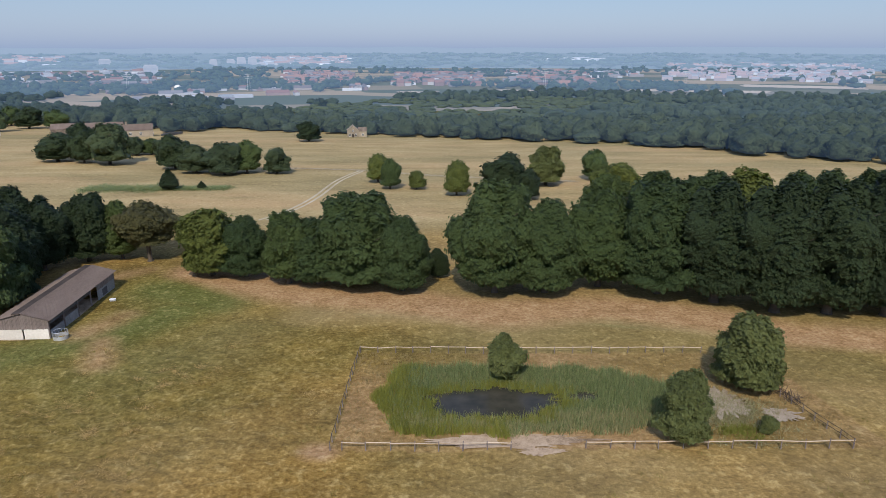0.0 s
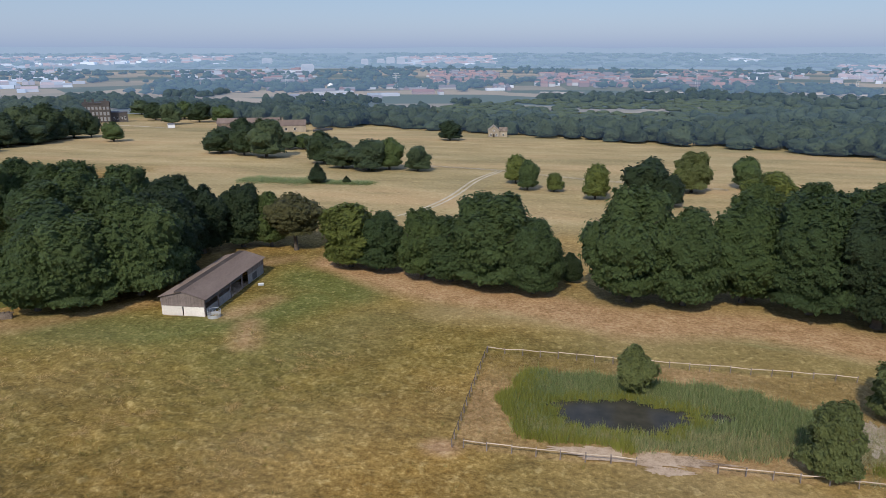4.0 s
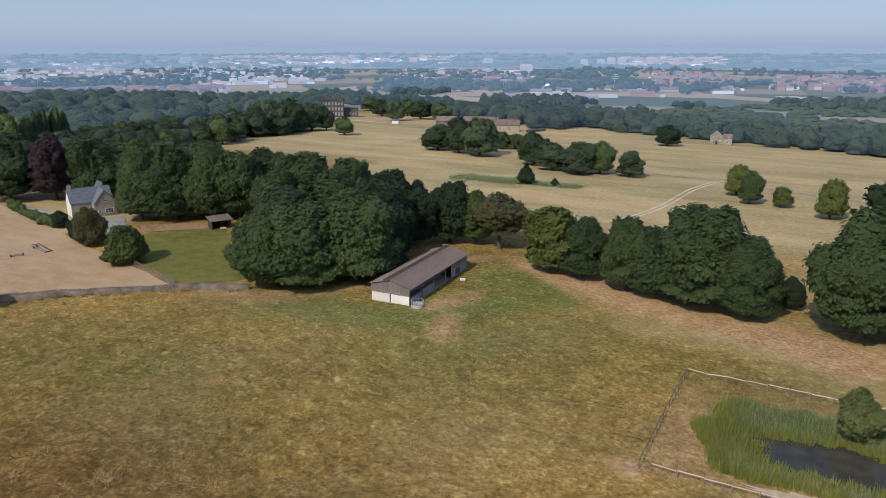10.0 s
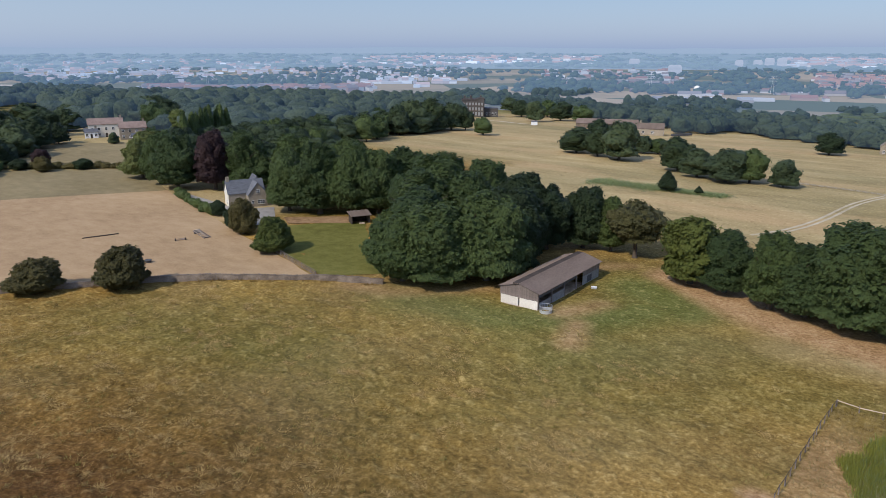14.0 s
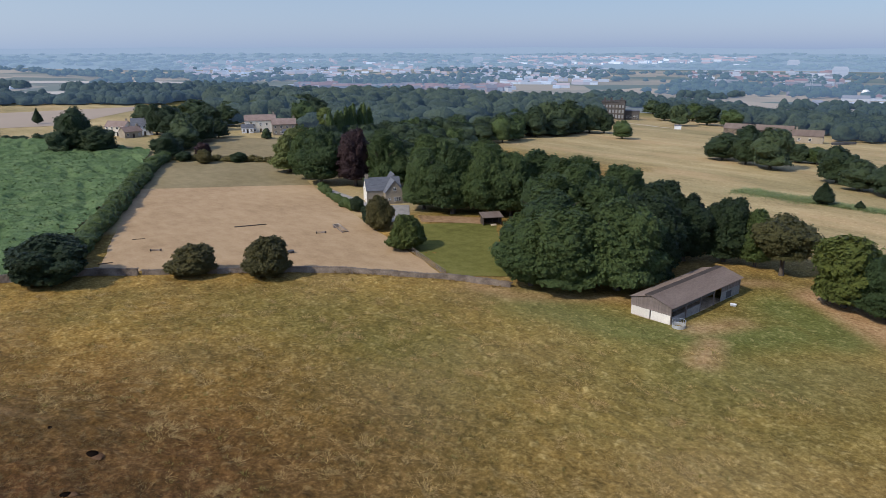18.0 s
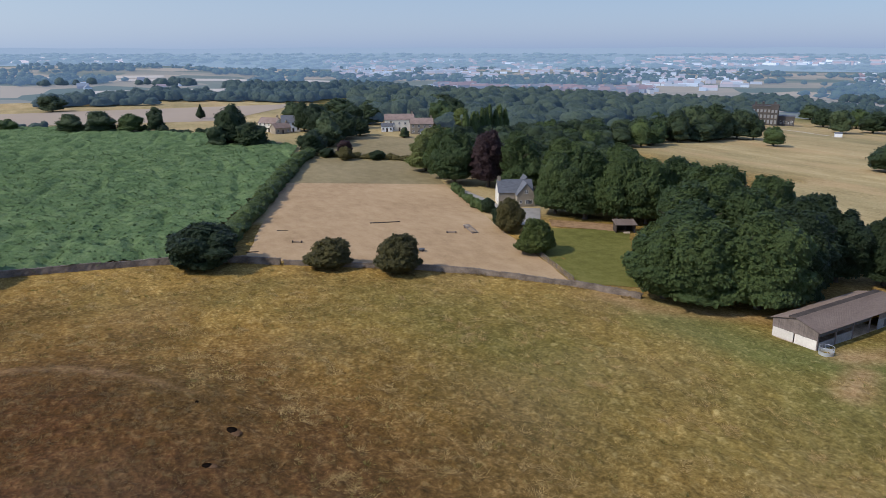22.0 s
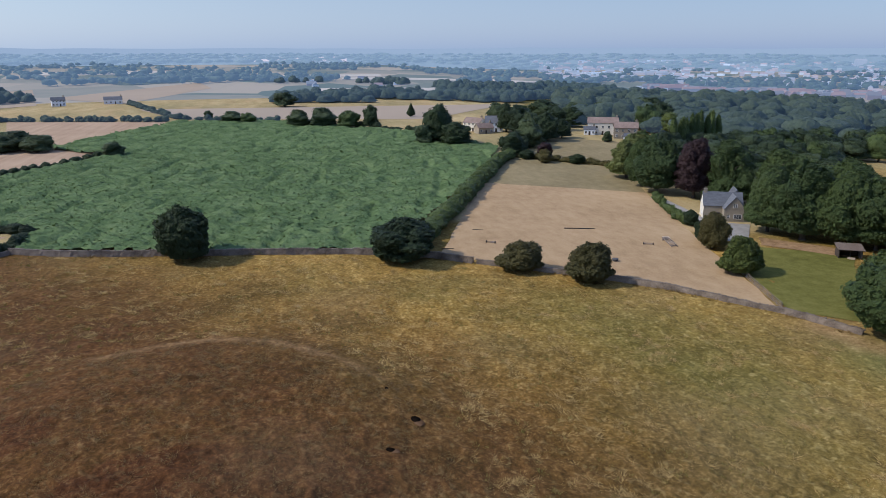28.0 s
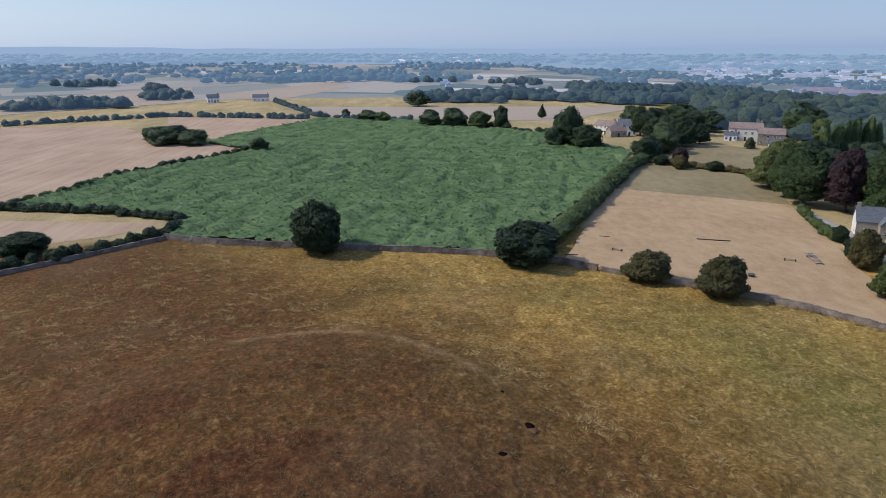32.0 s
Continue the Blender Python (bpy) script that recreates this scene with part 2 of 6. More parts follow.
M_GROUND = ground_mat()
M_PADDOCK = sheet_mat("cropped_straw_grass", (0.27, 0.178, 0.092), (0.355, 0.240, 0.130), (0.43, 0.305, 0.172), (0.6, 1.0, 1.0))
M_PADDOCK_BACK = sheet_mat("cropped_brown_grass", (0.17, 0.132, 0.066), (0.222, 0.175, 0.090), (0.28, 0.22, 0.118), (0.6, 1.0, 1.0))
M_LAWN = sheet_mat("mown_lawn", (0.075, 0.074, 0.016), (0.124, 0.118, 0.027), (0.185, 0.164, 0.050), (1, 1, 1))
M_STUBBLE = sheet_mat("stubble", (0.265, 0.178, 0.112), (0.36, 0.248, 0.160), (0.45, 0.325, 0.218), (0.06, 1.0, 1.0))
M_TRACK = sheet_mat("worn_track", (0.34, 0.28, 0.18), (0.45, 0.38, 0.26), (0.55, 0.48, 0.35), (1, 1, 1))
M_SOIL = sheet_mat("bare_soil", (0.16, 0.110, 0.066), (0.40, 0.292, 0.190), (0.55, 0.43, 0.305), (1, 1, 1), 0.9)
M_LITTER = sheet_mat("dry_leaf_litter", (0.13, 0.075, 0.035), (0.265, 0.165, 0.085), (0.37, 0.25, 0.14), (1, 1, 1), 0.6)
M_BRACKEN = sheet_mat("bracken_fronds", (0.042, 0.074, 0.028), (0.102, 0.156, 0.062), (0.172, 0.224, 0.100), (1, 1, 1), 0.9, 0.5)


def hazed_farmland():
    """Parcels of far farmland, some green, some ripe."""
    n = Nodes("hazed_farmland")
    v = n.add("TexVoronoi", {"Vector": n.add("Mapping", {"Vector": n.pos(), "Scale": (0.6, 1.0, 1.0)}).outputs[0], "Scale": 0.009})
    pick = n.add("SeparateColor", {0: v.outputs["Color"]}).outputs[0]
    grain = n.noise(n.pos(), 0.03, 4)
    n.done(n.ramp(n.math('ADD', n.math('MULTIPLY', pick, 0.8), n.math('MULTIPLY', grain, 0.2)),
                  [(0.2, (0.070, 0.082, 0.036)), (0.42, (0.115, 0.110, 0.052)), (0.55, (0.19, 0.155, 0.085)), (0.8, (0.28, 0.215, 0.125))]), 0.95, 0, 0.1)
    # blue veil of haze over the parcels, painted as emission
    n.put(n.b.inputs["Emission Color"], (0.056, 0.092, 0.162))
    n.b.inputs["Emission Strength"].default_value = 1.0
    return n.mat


M_FAR_GROUND = hazed_farmland()
# third colour: the haze over the fields, as emission
M_FAR_STUBBLE = distance_mat("hazed_stubble", (0.23, 0.162, 0.094), (0.33, 0.24, 0.148), (0.046, 0.062, 0.092), 0.012)
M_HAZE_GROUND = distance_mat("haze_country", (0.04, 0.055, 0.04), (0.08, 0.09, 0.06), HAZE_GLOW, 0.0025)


def water_mat():
    n = Nodes("pond_water")
    n.bump(n.noise(n.pos(), 3.0, 2), 0.15, 0.02)
    return n.done(n.ramp(n.noise(n.pos(), 0.4, 3), [(0.3, (0.030, 0.030, 0.022)), (0.7, (0.060, 0.054, 0.038))]), 0.22, 0, 0.10)


M_WATER = water_mat()


# ---- building helpers ----
def mesh(name, verts, faces, mat, smooth=False):
    me = bpy.data.meshes.new(name)
    me.from_pydata([tuple(v) for v in verts] if not isinstance(verts, list) else verts, [], faces if isinstance(faces, list) else faces.tolist())
    if mat:
        me.materials.append(mat)
    if smooth:
        me.polygons.foreach_set("use_smooth", [True] * len(me.polygons))
    me.update()
    return me


def piece(name, me, parent=None, m=None, label=""):
    ob = new(name, me)
    if parent:
        ob.parent = parent
    if m is not None:
        ob.matrix_basis = m
    return tagged(ob, label) if label else ob


def part(name, bm, material, parent, label=""):
    me = bpy.data.meshes.new(name)
    bm.to_mesh(me)
    bm.free()
    me.materials.append(material)
    return piece(name, me, parent, None, label)


def box_bm(*boxes, bevel=0.0):
    """Boxes (x0, y0, z0, x1, y1, z1) in one bmesh."""
    bm = bmesh.new()
    for x0, y0, z0, x1, y1, z1 in boxes:
        r = bmesh.ops.create_cube(bm, size=1.0)
        for v in r["verts"]:
            v.co = Vector(((x0 + x1) / 2 + v.co.x * (x1 - x0), (y0 + y1) / 2 + v.co.y * (y1 - y0), (z0 + z1) / 2 + v.co.z * (z1 - z0)))
    if bevel:
        bmesh.ops.bevel(bm, geom=bm.edges[:], offset=bevel, segments=1, affect='EDGES')
    return bm


def thing(name, x, y, z, turn, label, category, group="", kind=""):
    ob = new(name)
    ob.matrix_basis = pose(x, y, z, 0, 0, turn)
    return tagged(ob, label, category, group, kind)


def ease(a, b, x):
    s = min(1.0, max(0.0, (x - a) / (b - a)))
    return s * s * (3 - 2 * s)


MOUND = (-78.0, -12.0)


def ground_z(x, y):
    """The lie of the land: flat by the camera, falling into a valley ahead, low hills far off, one knoll."""
    d = -17 * ease(150, 700, y)
    z = d + (10 - d) * ease(1500, 4900, math.hypot(x, y))
    m = ((x - MOUND[0]) / 29) ** 2 + ((y - MOUND[1]) / 29) ** 2
    return z + 3.4 * math.exp(-m * m)


def bumps(x, y, s):
    return noise.noise(Vector((x * s, y * s, 0.0)))


def swell(x, y):
    """The fine lie of the ground round the camera."""
    return 0.12 * bumps(x, y, 0.25) + 0.2 * bumps(x, y, 0.07) if 40 < math.hypot(x, y) < 150 else 0.0


def inside(x, y, poly):
    hit = False
    j = len(poly) - 1
    for i in range(len(poly)):
        xi, yi = poly[i]
        xj, yj = poly[j]
        if (yi > y) != (yj > y) and x < (xj - xi) * (y - yi) / (yj - yi) + xi:
            hit = not hit
        j = i
    return hit


def edge_dist(x, y, pts):
    """Distance from a point to a line of points."""
    best = 1e9
    for (ax, ay), (bx, by) in zip(pts, pts[1:]):
        dx, dy = bx - ax, by - ay
        s = max(0.0, min(1.0, ((x - ax) * dx + (y - ay) * dy) / (dx * dx + dy * dy)))
        best = min(best, math.hypot(x - ax - s * dx, y - ay - s * dy))
    return best


# ---- the plan ----
WALL = [(-143, -86), (-153, -77), (-171, -61), (-166, -47), (-162, -28), (-158, -4), (-154, 15), (-147, 32), (-141, 39.5),
        (-131.7, 52), (-123.7, 63.8), (-113.6, 73.9), (-105.7, 79.3), (-99.4, 85), (-88, 90.7)]
ROW_LINE = [(-47, 129), (-36, 123), (-23, 116), (-6, 112), (8, 107), (28, 109), (37, 106), (46, 102), (53, 97), (75, 93)]
WOOD_LINE = [(-93, 87), (-84, 88), (-76, 96), (-69, 104), (-68, 120), (-57, 131)]
POND = [(-11.8, 91.7), (38.0, 91.2), (44.5, 83.5), (48.5, 66.5), (-12.3, 66.5)]


PASTURE = [(-168, -58), (-160, -20), (-152, 14), (-139, 38), (-122, 62), (-104, 77), (-90, 84), (-72, 92), (-50, 93), (-20, 96), (30, 97), (70, 92), (75, 45), (0, 42), (-40, 10), (-40, -60), (-100, -90)]


def pond_dip(x, y):
    """How deep the pond's hollow lies."""
    return 0.9 * max(0.0, 1 - math.hypot((x - 6.5) / 15, (y - 77) / 7.5)) if -10 < x < 30 and 66 < y < 90 else 0.0


def hummock(x, y):
    """Tussocky relief of the rough pasture, stronger to the west."""
    k = 0.35 + 0.65 * ease(10, -60, x) if x < 10 else 0.35
    h = bumps(x, y, 0.62) + 0.7 * bumps(x + 40, y, 1.3)
    return k * (0.24 * max(0.0, h) + 0.16 * h)


WHEELS = [(-13.5, 107.5), (0.9, 106.0), (14.2, 104.3), (26.9, 102.2), (39.0, 100.3), (60.0, 96.0)]


def zone(x, y):
    """How green, how heathy and how pale the grass is."""
    r = math.hypot(x, y)
    n1, n2 = bumps(x, y, 0.05), bumps(x + 77, y, 0.018)
    g = 0.0
    # mown green by the barn and along its yard
    g = max(g, 1.0 - edge_dist(x, y, [(-50, 119), (-43, 116), (-38, 112)]) / 12.0)
    g = max(g, 0.95 * (1.0 - edge_dist(x, y, [(-78, 88), (-62, 90), (-50, 98), (-44, 108)]) / 14.0))
    g = max(g, 0.50 * (1.0 - edge_dist(x, y, [(-66, 86), (-46, 82), (-34, 100)]) / 26.0) + 0.08 * n1)
    g = max(g, 0.30 * (1.0 - edge_dist(x, y, [(-45, 62), (-15, 95), (45, 97), (80, 85)]) / 22.0))
    g = max(g, 0.34 * (1.0 - edge_dist(x, y, [(-45, 45), (-70, 58), (-95, 52)]) / 30.0) + 0.12 * n1)
    m = math.hypot((x - MOUND[0] - 3) / 33, (y - MOUND[1] + 8) / 33)
    b = (1.0 - ease(0.75, 1.15, m + 0.25 * n1)) * (0.36 + 0.3 * n1)
    b = max(b, 1.0 - ease(0.55, 1.1, math.hypot((x + 62) / 15, (y + 8) / 26) + 0.3 * n1), 0.9 * (1 - ease(0.5, 1.1, math.hypot((x + 80) / 9, (y + 34) / 12) + 0.3 * n1)))
    # broad brown to the west; partly painted shade of the rough grass
    b = max(b, 0.8 * (1 - ease(18, 75, edge_dist(x, y, [(-135, -75), (-95, -40), (-50, 0)]))) + 0.2 * n1)
    p = ease(140, 175, y) if x > -150 + 0 * y else ease(200, 260, y)
    p = max(p, 0.7 * (1 - edge_dist(x, y, [(-20, 108), (30, 103), (75, 90)]) / 9.0) + 0.25 * n1)
    p = max(p, 0.08 * ease(-64, -20, x) + 0.32 * ease(-20, 10, x) + 0.2 * n1)
    litter = max(0.0, 1.25 - edge_dist(x, y, ROW_LINE) / (6.0 + 2.5 * n1), 0.4 - edge_dist(x, y, WOOD_LINE) / (9 + 2 * n1))
    if x < -150 and y < 200 and 184 < r < 1000:
        p = 0.95
    elif r > 560:
        k = ease(560, 680, r)
        g, p = max(g, 0.75 * k), p * (1 - 0.75 * k)
    rim = 0.30 * (1 - edge_dist(x, y, [(-104, -28), (-107, -12), (-103, -3), (-94, 6), (-86, 12)]) / 2.0)
    for off in (-0.9, 0.9):
        g = max(g, 0.75 * (1 - edge_dist(x, y + off, WHEELS) / 1.2))
    worn = max(rim, 0.6 * (1 - edge_dist(x, y, [(-54, 99), (-51, 107)]) / 5), 0.55 * (1 - edge_dist(x, y, [(-50, 96), (-47, 88)]) / 3.5), 1.2 * (1 - math.hypot((x + 13.5) / 3.0, (y - 66.3) / 2.4)))
    if inside(x, y, POND):
        worn = max(worn, 0.30 + 0.5 * n1)
    g *= 1 - 0.6 * max(0, worn)
    return max(0, min(1, g)), max(0, min(1, b)), max(0, min(1, p + 0.1 * n2)), max(0, min(1, litter), min(1, worn + 0.25 * n1 if worn > 0 else 0))


def build_ground():
    fine = np.arange(-44, 134, 0.36)
    coarse = np.arange(134, 316, 4.0)
    ang = np.radians(np.concatenate([fine, coarse]))
    rad = [0.0, 8.0, 16.0, 24.0]
    while rad[-1] < 4950:
        rad.append(rad[-1] * 1.0085 + 0.02 if 46 < rad[-1] < 172 else rad[-1] * 1.026 + 0.35)
    verts, cols = [(0.0, 0.0, ground_z(0, 0))], [(0, 0, 0, 0)]
    na = len(ang)
    for r in rad[1:]:
        for a in ang:
            x, y = -r * math.sin(a), r * math.cos(a)
            z = ground_z(x, y)
            if 40 < r < 190:
                z += swell(x, y)
                if inside(x, y, POND):
                    z -= pond_dip(x, y)
                elif inside(x, y, PASTURE):
                    z += hummock(x, y)
            verts.append((x, y, z))
            cols.append(zone(x, y) if r < 1000 else (0.3, 0.0, 0.4, 0.0))
    faces, mats = [], []
    for j in range(na):
        k = (j + 1) % na
        faces.append((0, 1 + j, 1 + k))
        mats.append(0)
    for i in range(len(rad) - 2):
        # outer rings take the two materials that emit the haze colour
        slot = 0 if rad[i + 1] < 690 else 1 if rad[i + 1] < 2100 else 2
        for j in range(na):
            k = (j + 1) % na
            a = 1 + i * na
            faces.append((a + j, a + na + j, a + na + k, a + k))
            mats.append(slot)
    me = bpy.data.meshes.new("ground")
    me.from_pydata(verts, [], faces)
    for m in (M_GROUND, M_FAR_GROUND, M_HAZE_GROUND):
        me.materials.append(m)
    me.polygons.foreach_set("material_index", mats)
    me.polygons.foreach_set("use_smooth", [True] * len(faces))
    at = me.color_attributes.new("zone", 'FLOAT_COLOR', 'POINT')
    at.data.foreach_set("color", np.array(cols, dtype=np.float32).ravel())
    me.update()
    return tagged(new("ground", me), "dry summer pasture with green and heathy patches, running to the horizon", "ground", kind="structure")


build_ground()


def sheet(name, quad, nu, nv, mat, label, lift=0.05, wob=0.6, category="field", bow=0.0):
    """A field that lies on the ground between four corners."""
    a, b, c, d = [Vector((*p, 0)) for p in quad]
    verts, faces = [], []
    for j in range(nv + 1):
        for i in range(nu + 1):
            u, v = i / nu, j / nv
            p = a.lerp(b, u).lerp(d.lerp(c, u), v) + (b - a).normalized().cross(Vector((0, 0, -1))) * (bow * 4 * u * (1 - u) * (1 - v))
            edge = 1.0 if i in (0, nu) or j in (0, nv) else 0.3
            x = p.x + wob * edge * bumps(p.x, p.y, 0.15)
            y = p.y + wob * edge * bumps(p.x + 50, p.y, 0.15)
            verts.append((x, y, ground_z(x, y) + lift + swell(x, y)))
    for j in range(nv):
        for i in range(nu):
            k = j * (nu + 1) + i
            faces.append((k, k + 1, k + nu + 2, k + nu + 1))
    return tagged(new(name, mesh(name, verts, faces, mat, True)), label, category, kind="structure")


sheet("paddock", [(-147.5, 33.5), (-101.5, 85.5), (-203.6, 114.4), (-232.7, 67.5)], 40, 50, M_PADDOCK, "horse paddock cropped to pale straw-coloured turf", bow=3.0)
sheet("paddock_back", [(-232.7, 67.5), (-203.6, 114.4), (-249, 131.5), (-288, 91.5)], 30, 20, M_PADDOCK_BACK, "browner far strip of the cropped paddock", 0.07)
sheet("lawn", [(-101, 87), (-92, 95), (-127, 124), (-138, 109)], 16, 20, M_LAWN, "mown green lawn behind the stone wall", 0.08)
sheet("lawn_side", [(-101, 87), (-138, 109), (-140, 106), (-124, 93)], 16, 4, M_LAWN, "mown green lawn along the paddock fence", 0.075)
sheet("drive", [(-146, 102), (-143, 109), (-158, 120), (-163, 112)], 8, 12, M_GRAVEL, "pale gravel drive before the house", 0.10, 0.9, "drive")
sheet("drive_lane", [(-163, 112), (-160, 106), (-196, 112), (-198, 116)], 4, 24, M_GRAVEL, "pale gravel lane beside the hedge", 0.09, 0.5, "drive")
sheet("litter", [(-140, 110), (-126, 122), (-131, 127), (-146, 114)], 10, 6, M_LITTER, "reddish dry litter at the wood's edge", 0.11)
sheet("stubble_west", [(-214, -126), (-324, -77), (-440, -180), (-430, -250)], 30, 20, M_STUBBLE, "pale pinkish stubble field beyond the bracken")
sheet("stubble_far_west", [(-324, -77), (-345, -118), (-500, -167), (-477, -67)], 30, 30, M_STUBBLE, "pale stubble field with a round copse", 0.09)
sheet("stubble_corner", [(-155, -110), (-175, -76), (-188, -67), (-193, -113)], 12, 12, M_STUBBLE, "corner of stubble between hedge and wall", 0.06)
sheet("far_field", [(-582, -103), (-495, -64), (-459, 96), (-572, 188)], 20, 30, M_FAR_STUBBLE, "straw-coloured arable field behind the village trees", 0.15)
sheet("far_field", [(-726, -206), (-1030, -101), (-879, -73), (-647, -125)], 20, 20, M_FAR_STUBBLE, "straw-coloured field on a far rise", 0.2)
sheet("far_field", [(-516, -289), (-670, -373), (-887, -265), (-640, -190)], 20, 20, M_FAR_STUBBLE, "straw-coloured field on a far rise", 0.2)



def ribbon(name, line, width, mat, label, lift, category, kind="structure"):
    """A strip that follows a smoothed line of points over the ground."""
    pts = []
    ext = [line[0]] + list(line) + [line[-1]]
    for a, b, c, d in zip(ext, ext[1:], ext[2:], ext[3:]):
        for i in range(12):
            t = i / 12
            pts.append(tuple(0.5 * ((2 * b[k]) + (c[k] - a[k]) * t + (2 * a[k] - 5 * b[k] + 4 * c[k] - d[k]) * t * t + (3 * b[k] - a[k] - 3 * c[k] + d[k]) * t ** 3) for k in (0, 1)))
    pts.append(line[-1])
    vs, fs = [], []
    for i, (x, y) in enumerate(pts):
        a, b = pts[max(0, i - 1)], pts[min(len(pts) - 1, i + 1)]
        t = Vector((b[0] - a[0], b[1] - a[1])).normalized()
        for s in (-1, 1):
            w = s * width * (0.5 + 0.2 * bumps(x, y, 0.4 + 0.1 * s))
            px, py = x - t.y * w, y + t.x * w
            vs.append((px, py, ground_z(px, py) + lift))
        if i:
            k = 2 * i - 2
            fs.append((k, k + 1, k + 3, k + 2))
    return tagged(new(name, mesh(name, vs, fs, mat)), label, category, kind=kind)


for off in (-0.85, 0.85):
    ribbon("track", [(-44.5 + off, 172), (-39.5 + off, 184), (-36 + off, 202), (-33.3 + off, 232), (-28 + off, 255)], 0.8, M_TRACK, "worn pale wheel track across the park", 0.08, "track")
    ribbon("track", [(-56, 262.5 + off), (-28, 256 + off), (0.6, 242 + off), (27, 234 + off), (46, 229 + off)], 0.7, M_TRACK, "worn pale wheel track across the park", 0.09, "track")


# ---- trees ----
def ico(level):
    bm = bmesh.new()
    bmesh.ops.create_icosphere(bm, subdivisions=level, radius=1.0)
    v = np.array([tuple(p.co) for p in bm.verts])
    f = np.array([[q.index for q in t.verts] for t in bm.faces])
    bm.free()
    return v, f


ICO = {k: ico(k) for k in (1, 2, 3, 4, 5)}


def sprays(centres, normals, size, g):
    """Four-sided leaf sprays, bent a little about their middle."""
    n = len(centres)
    nr = normals + g.normal(0, 0.33, (n, 3))
    nr /= np.linalg.norm(nr, axis=1)[:, None]
    a = np.cross(nr, g.normal(0, 1, (n, 3)))
    a /= np.linalg.norm(a, axis=1)[:, None] + 1e-9
    b = np.cross(nr, a)
    s = (size * g.uniform(0.6, 1.35, n))[:, None]
    t = s * g.uniform(0.5, 0.95, n)[:, None]
    droop = nr * s * 0.14
    v = np.stack([centres - a * s - droop, centres - b * t * 0.9 + droop * 0.3, centres + a * s - droop, centres + b * t + droop * 0.3], 1)
    f = np.arange(n * 4).reshape(n, 4)
    return v.reshape(-1, 3), f


def directions(g, n):
    """Points spread evenly over a ball, a little shaken."""
    i = np.arange(n) + 0.5
    z = 1 - 2 * i / n
    t = 2.399963 * i + g.uniform(0, 6.28)
    r = np.sqrt(1 - z * z)
    d = np.stack([r * np.cos(t), r * np.sin(t), z], 1) + g.normal(0, 0.55 / math.sqrt(n), (n, 3))
    return d / np.linalg.norm(d, axis=1)[:, None]


def crown_arrays(g, width, height, clear, domes, leaves, size, shape="round"):
    """A crown of foliage domes: large boughs, small clumps on them, and leaf sprays all over their skin."""
    ball, faces = ICO[5 if leaves >= 2000 else 4 if leaves >= 400 else 3 if leaves >= 30 else 2 if leaves >= 6 else 1]
    rx = width / 2
    zc = clear + (height - clear) * (0.40 if shape in ("round", "bush") else 0.5)
    big = directions(g, domes)
    big_r = math.sqrt(4 * math.pi / domes) * g.uniform(0.62, 1.12, domes)
    big_h = g.uniform(0.45, 1.1, domes)
    many = domes * (8 if leaves >= 2000 else 4)
    small = directions(g, many)
    small_r = math.sqrt(4 * math.pi / many) * g.uniform(0.5, 1.0, many)
    wave = g.normal(0, 1.3, (5, 3))
    phase = g.uniform(0, 6.28, 5)
    flat = np.array([1, 1, 1.6])
    deep, fine = (0.40, 0.13) if shape in ("round", "bush") else (0.28, 0.14)

    def skin(d):
        """Where a direction meets the crown's skin, and the middle of the bough there."""
        h = np.clip(d[:, 2], -0.999, 0.999)
        flatr = np.sqrt(1 - h * h)
        if shape == "cone":
            k = ((1 - h) * 0.5) ** 0.7 * np.minimum(1, (1 + h) * 2.2) ** 0.5 + 0.02
        elif shape == "tall":
            k = flatr
        else:
            k = np.where(h > 0, (1 - np.abs(h) ** 2.0), (1 - np.abs(h) ** (3.6 if shape == "bush" else 7.0))) ** 0.5
        k = k * (1 + 0.13 * np.sin(d @ wave.T * 1.6 + phase).sum(1) / 1.6)
        p = np.stack([d[:, 0] / flatr * k * rx, d[:, 1] / flatr * k * rx, np.where(h > 0, height - zc, zc - clear) * h], 1)
        lift, clump, own = np.zeros(len(d)), np.zeros(len(d)), np.zeros(len(d), int)
        for i in range(domes):
            q = 1 - (((d - big[i]) * flat) ** 2).sum(1) / big_r[i] ** 2
            q = np.sqrt(np.maximum(q, 0)) * big_h[i]
            own = np.where(q > lift, i, own)
            lift = np.maximum(lift, q)
        if leaves >= 30:
            for i in range(many):
                q = 1 - (((d - small[i]) * flat) ** 2).sum(1) / small_r[i] ** 2
                clump = np.maximum(clump, np.sqrt(np.maximum(q, 0)))
        f = (1 - deep - fine) + deep * lift + fine * clump
        p[:, :2] *= f[:, None]
        p[:, 2] *= np.where(h > 0, f, np.maximum(f, 0.90))
        p[:, 2] += zc + 0.05 * height * lift
        return p, own

    core, _ = skin(ball)
    core += g.normal(0, 0.012, core.shape) * rx
    d = g.normal(0, 1, (leaves, 3))
    d[:, 2] = np.where(d[:, 2] < -1.8 * np.hypot(d[:, 0], d[:, 1]), -d[:, 2], d[:, 2])
    d /= np.linalg.norm(d, axis=1)[:, None]
    cen, own = skin(d)
    mid = big[own] * np.array([rx, rx, (height - clear) / 2]) * 0.55 + np.array([0, 0, zc])
    nor = cen - mid
    nor /= np.linalg.norm(nor, axis=1)[:, None] + 1e-6
    cen = cen + nor * (g.uniform(-0.4, 1.5, leaves) * size)[:, None]
    cen[:, 2] = np.maximum(cen[:, 2], 0.12 * min(1.0, height))
    qv, qf = sprays(cen, nor + np.array([0, 0, 0.25]), size, g)
    v = np.concatenate([core, qv])
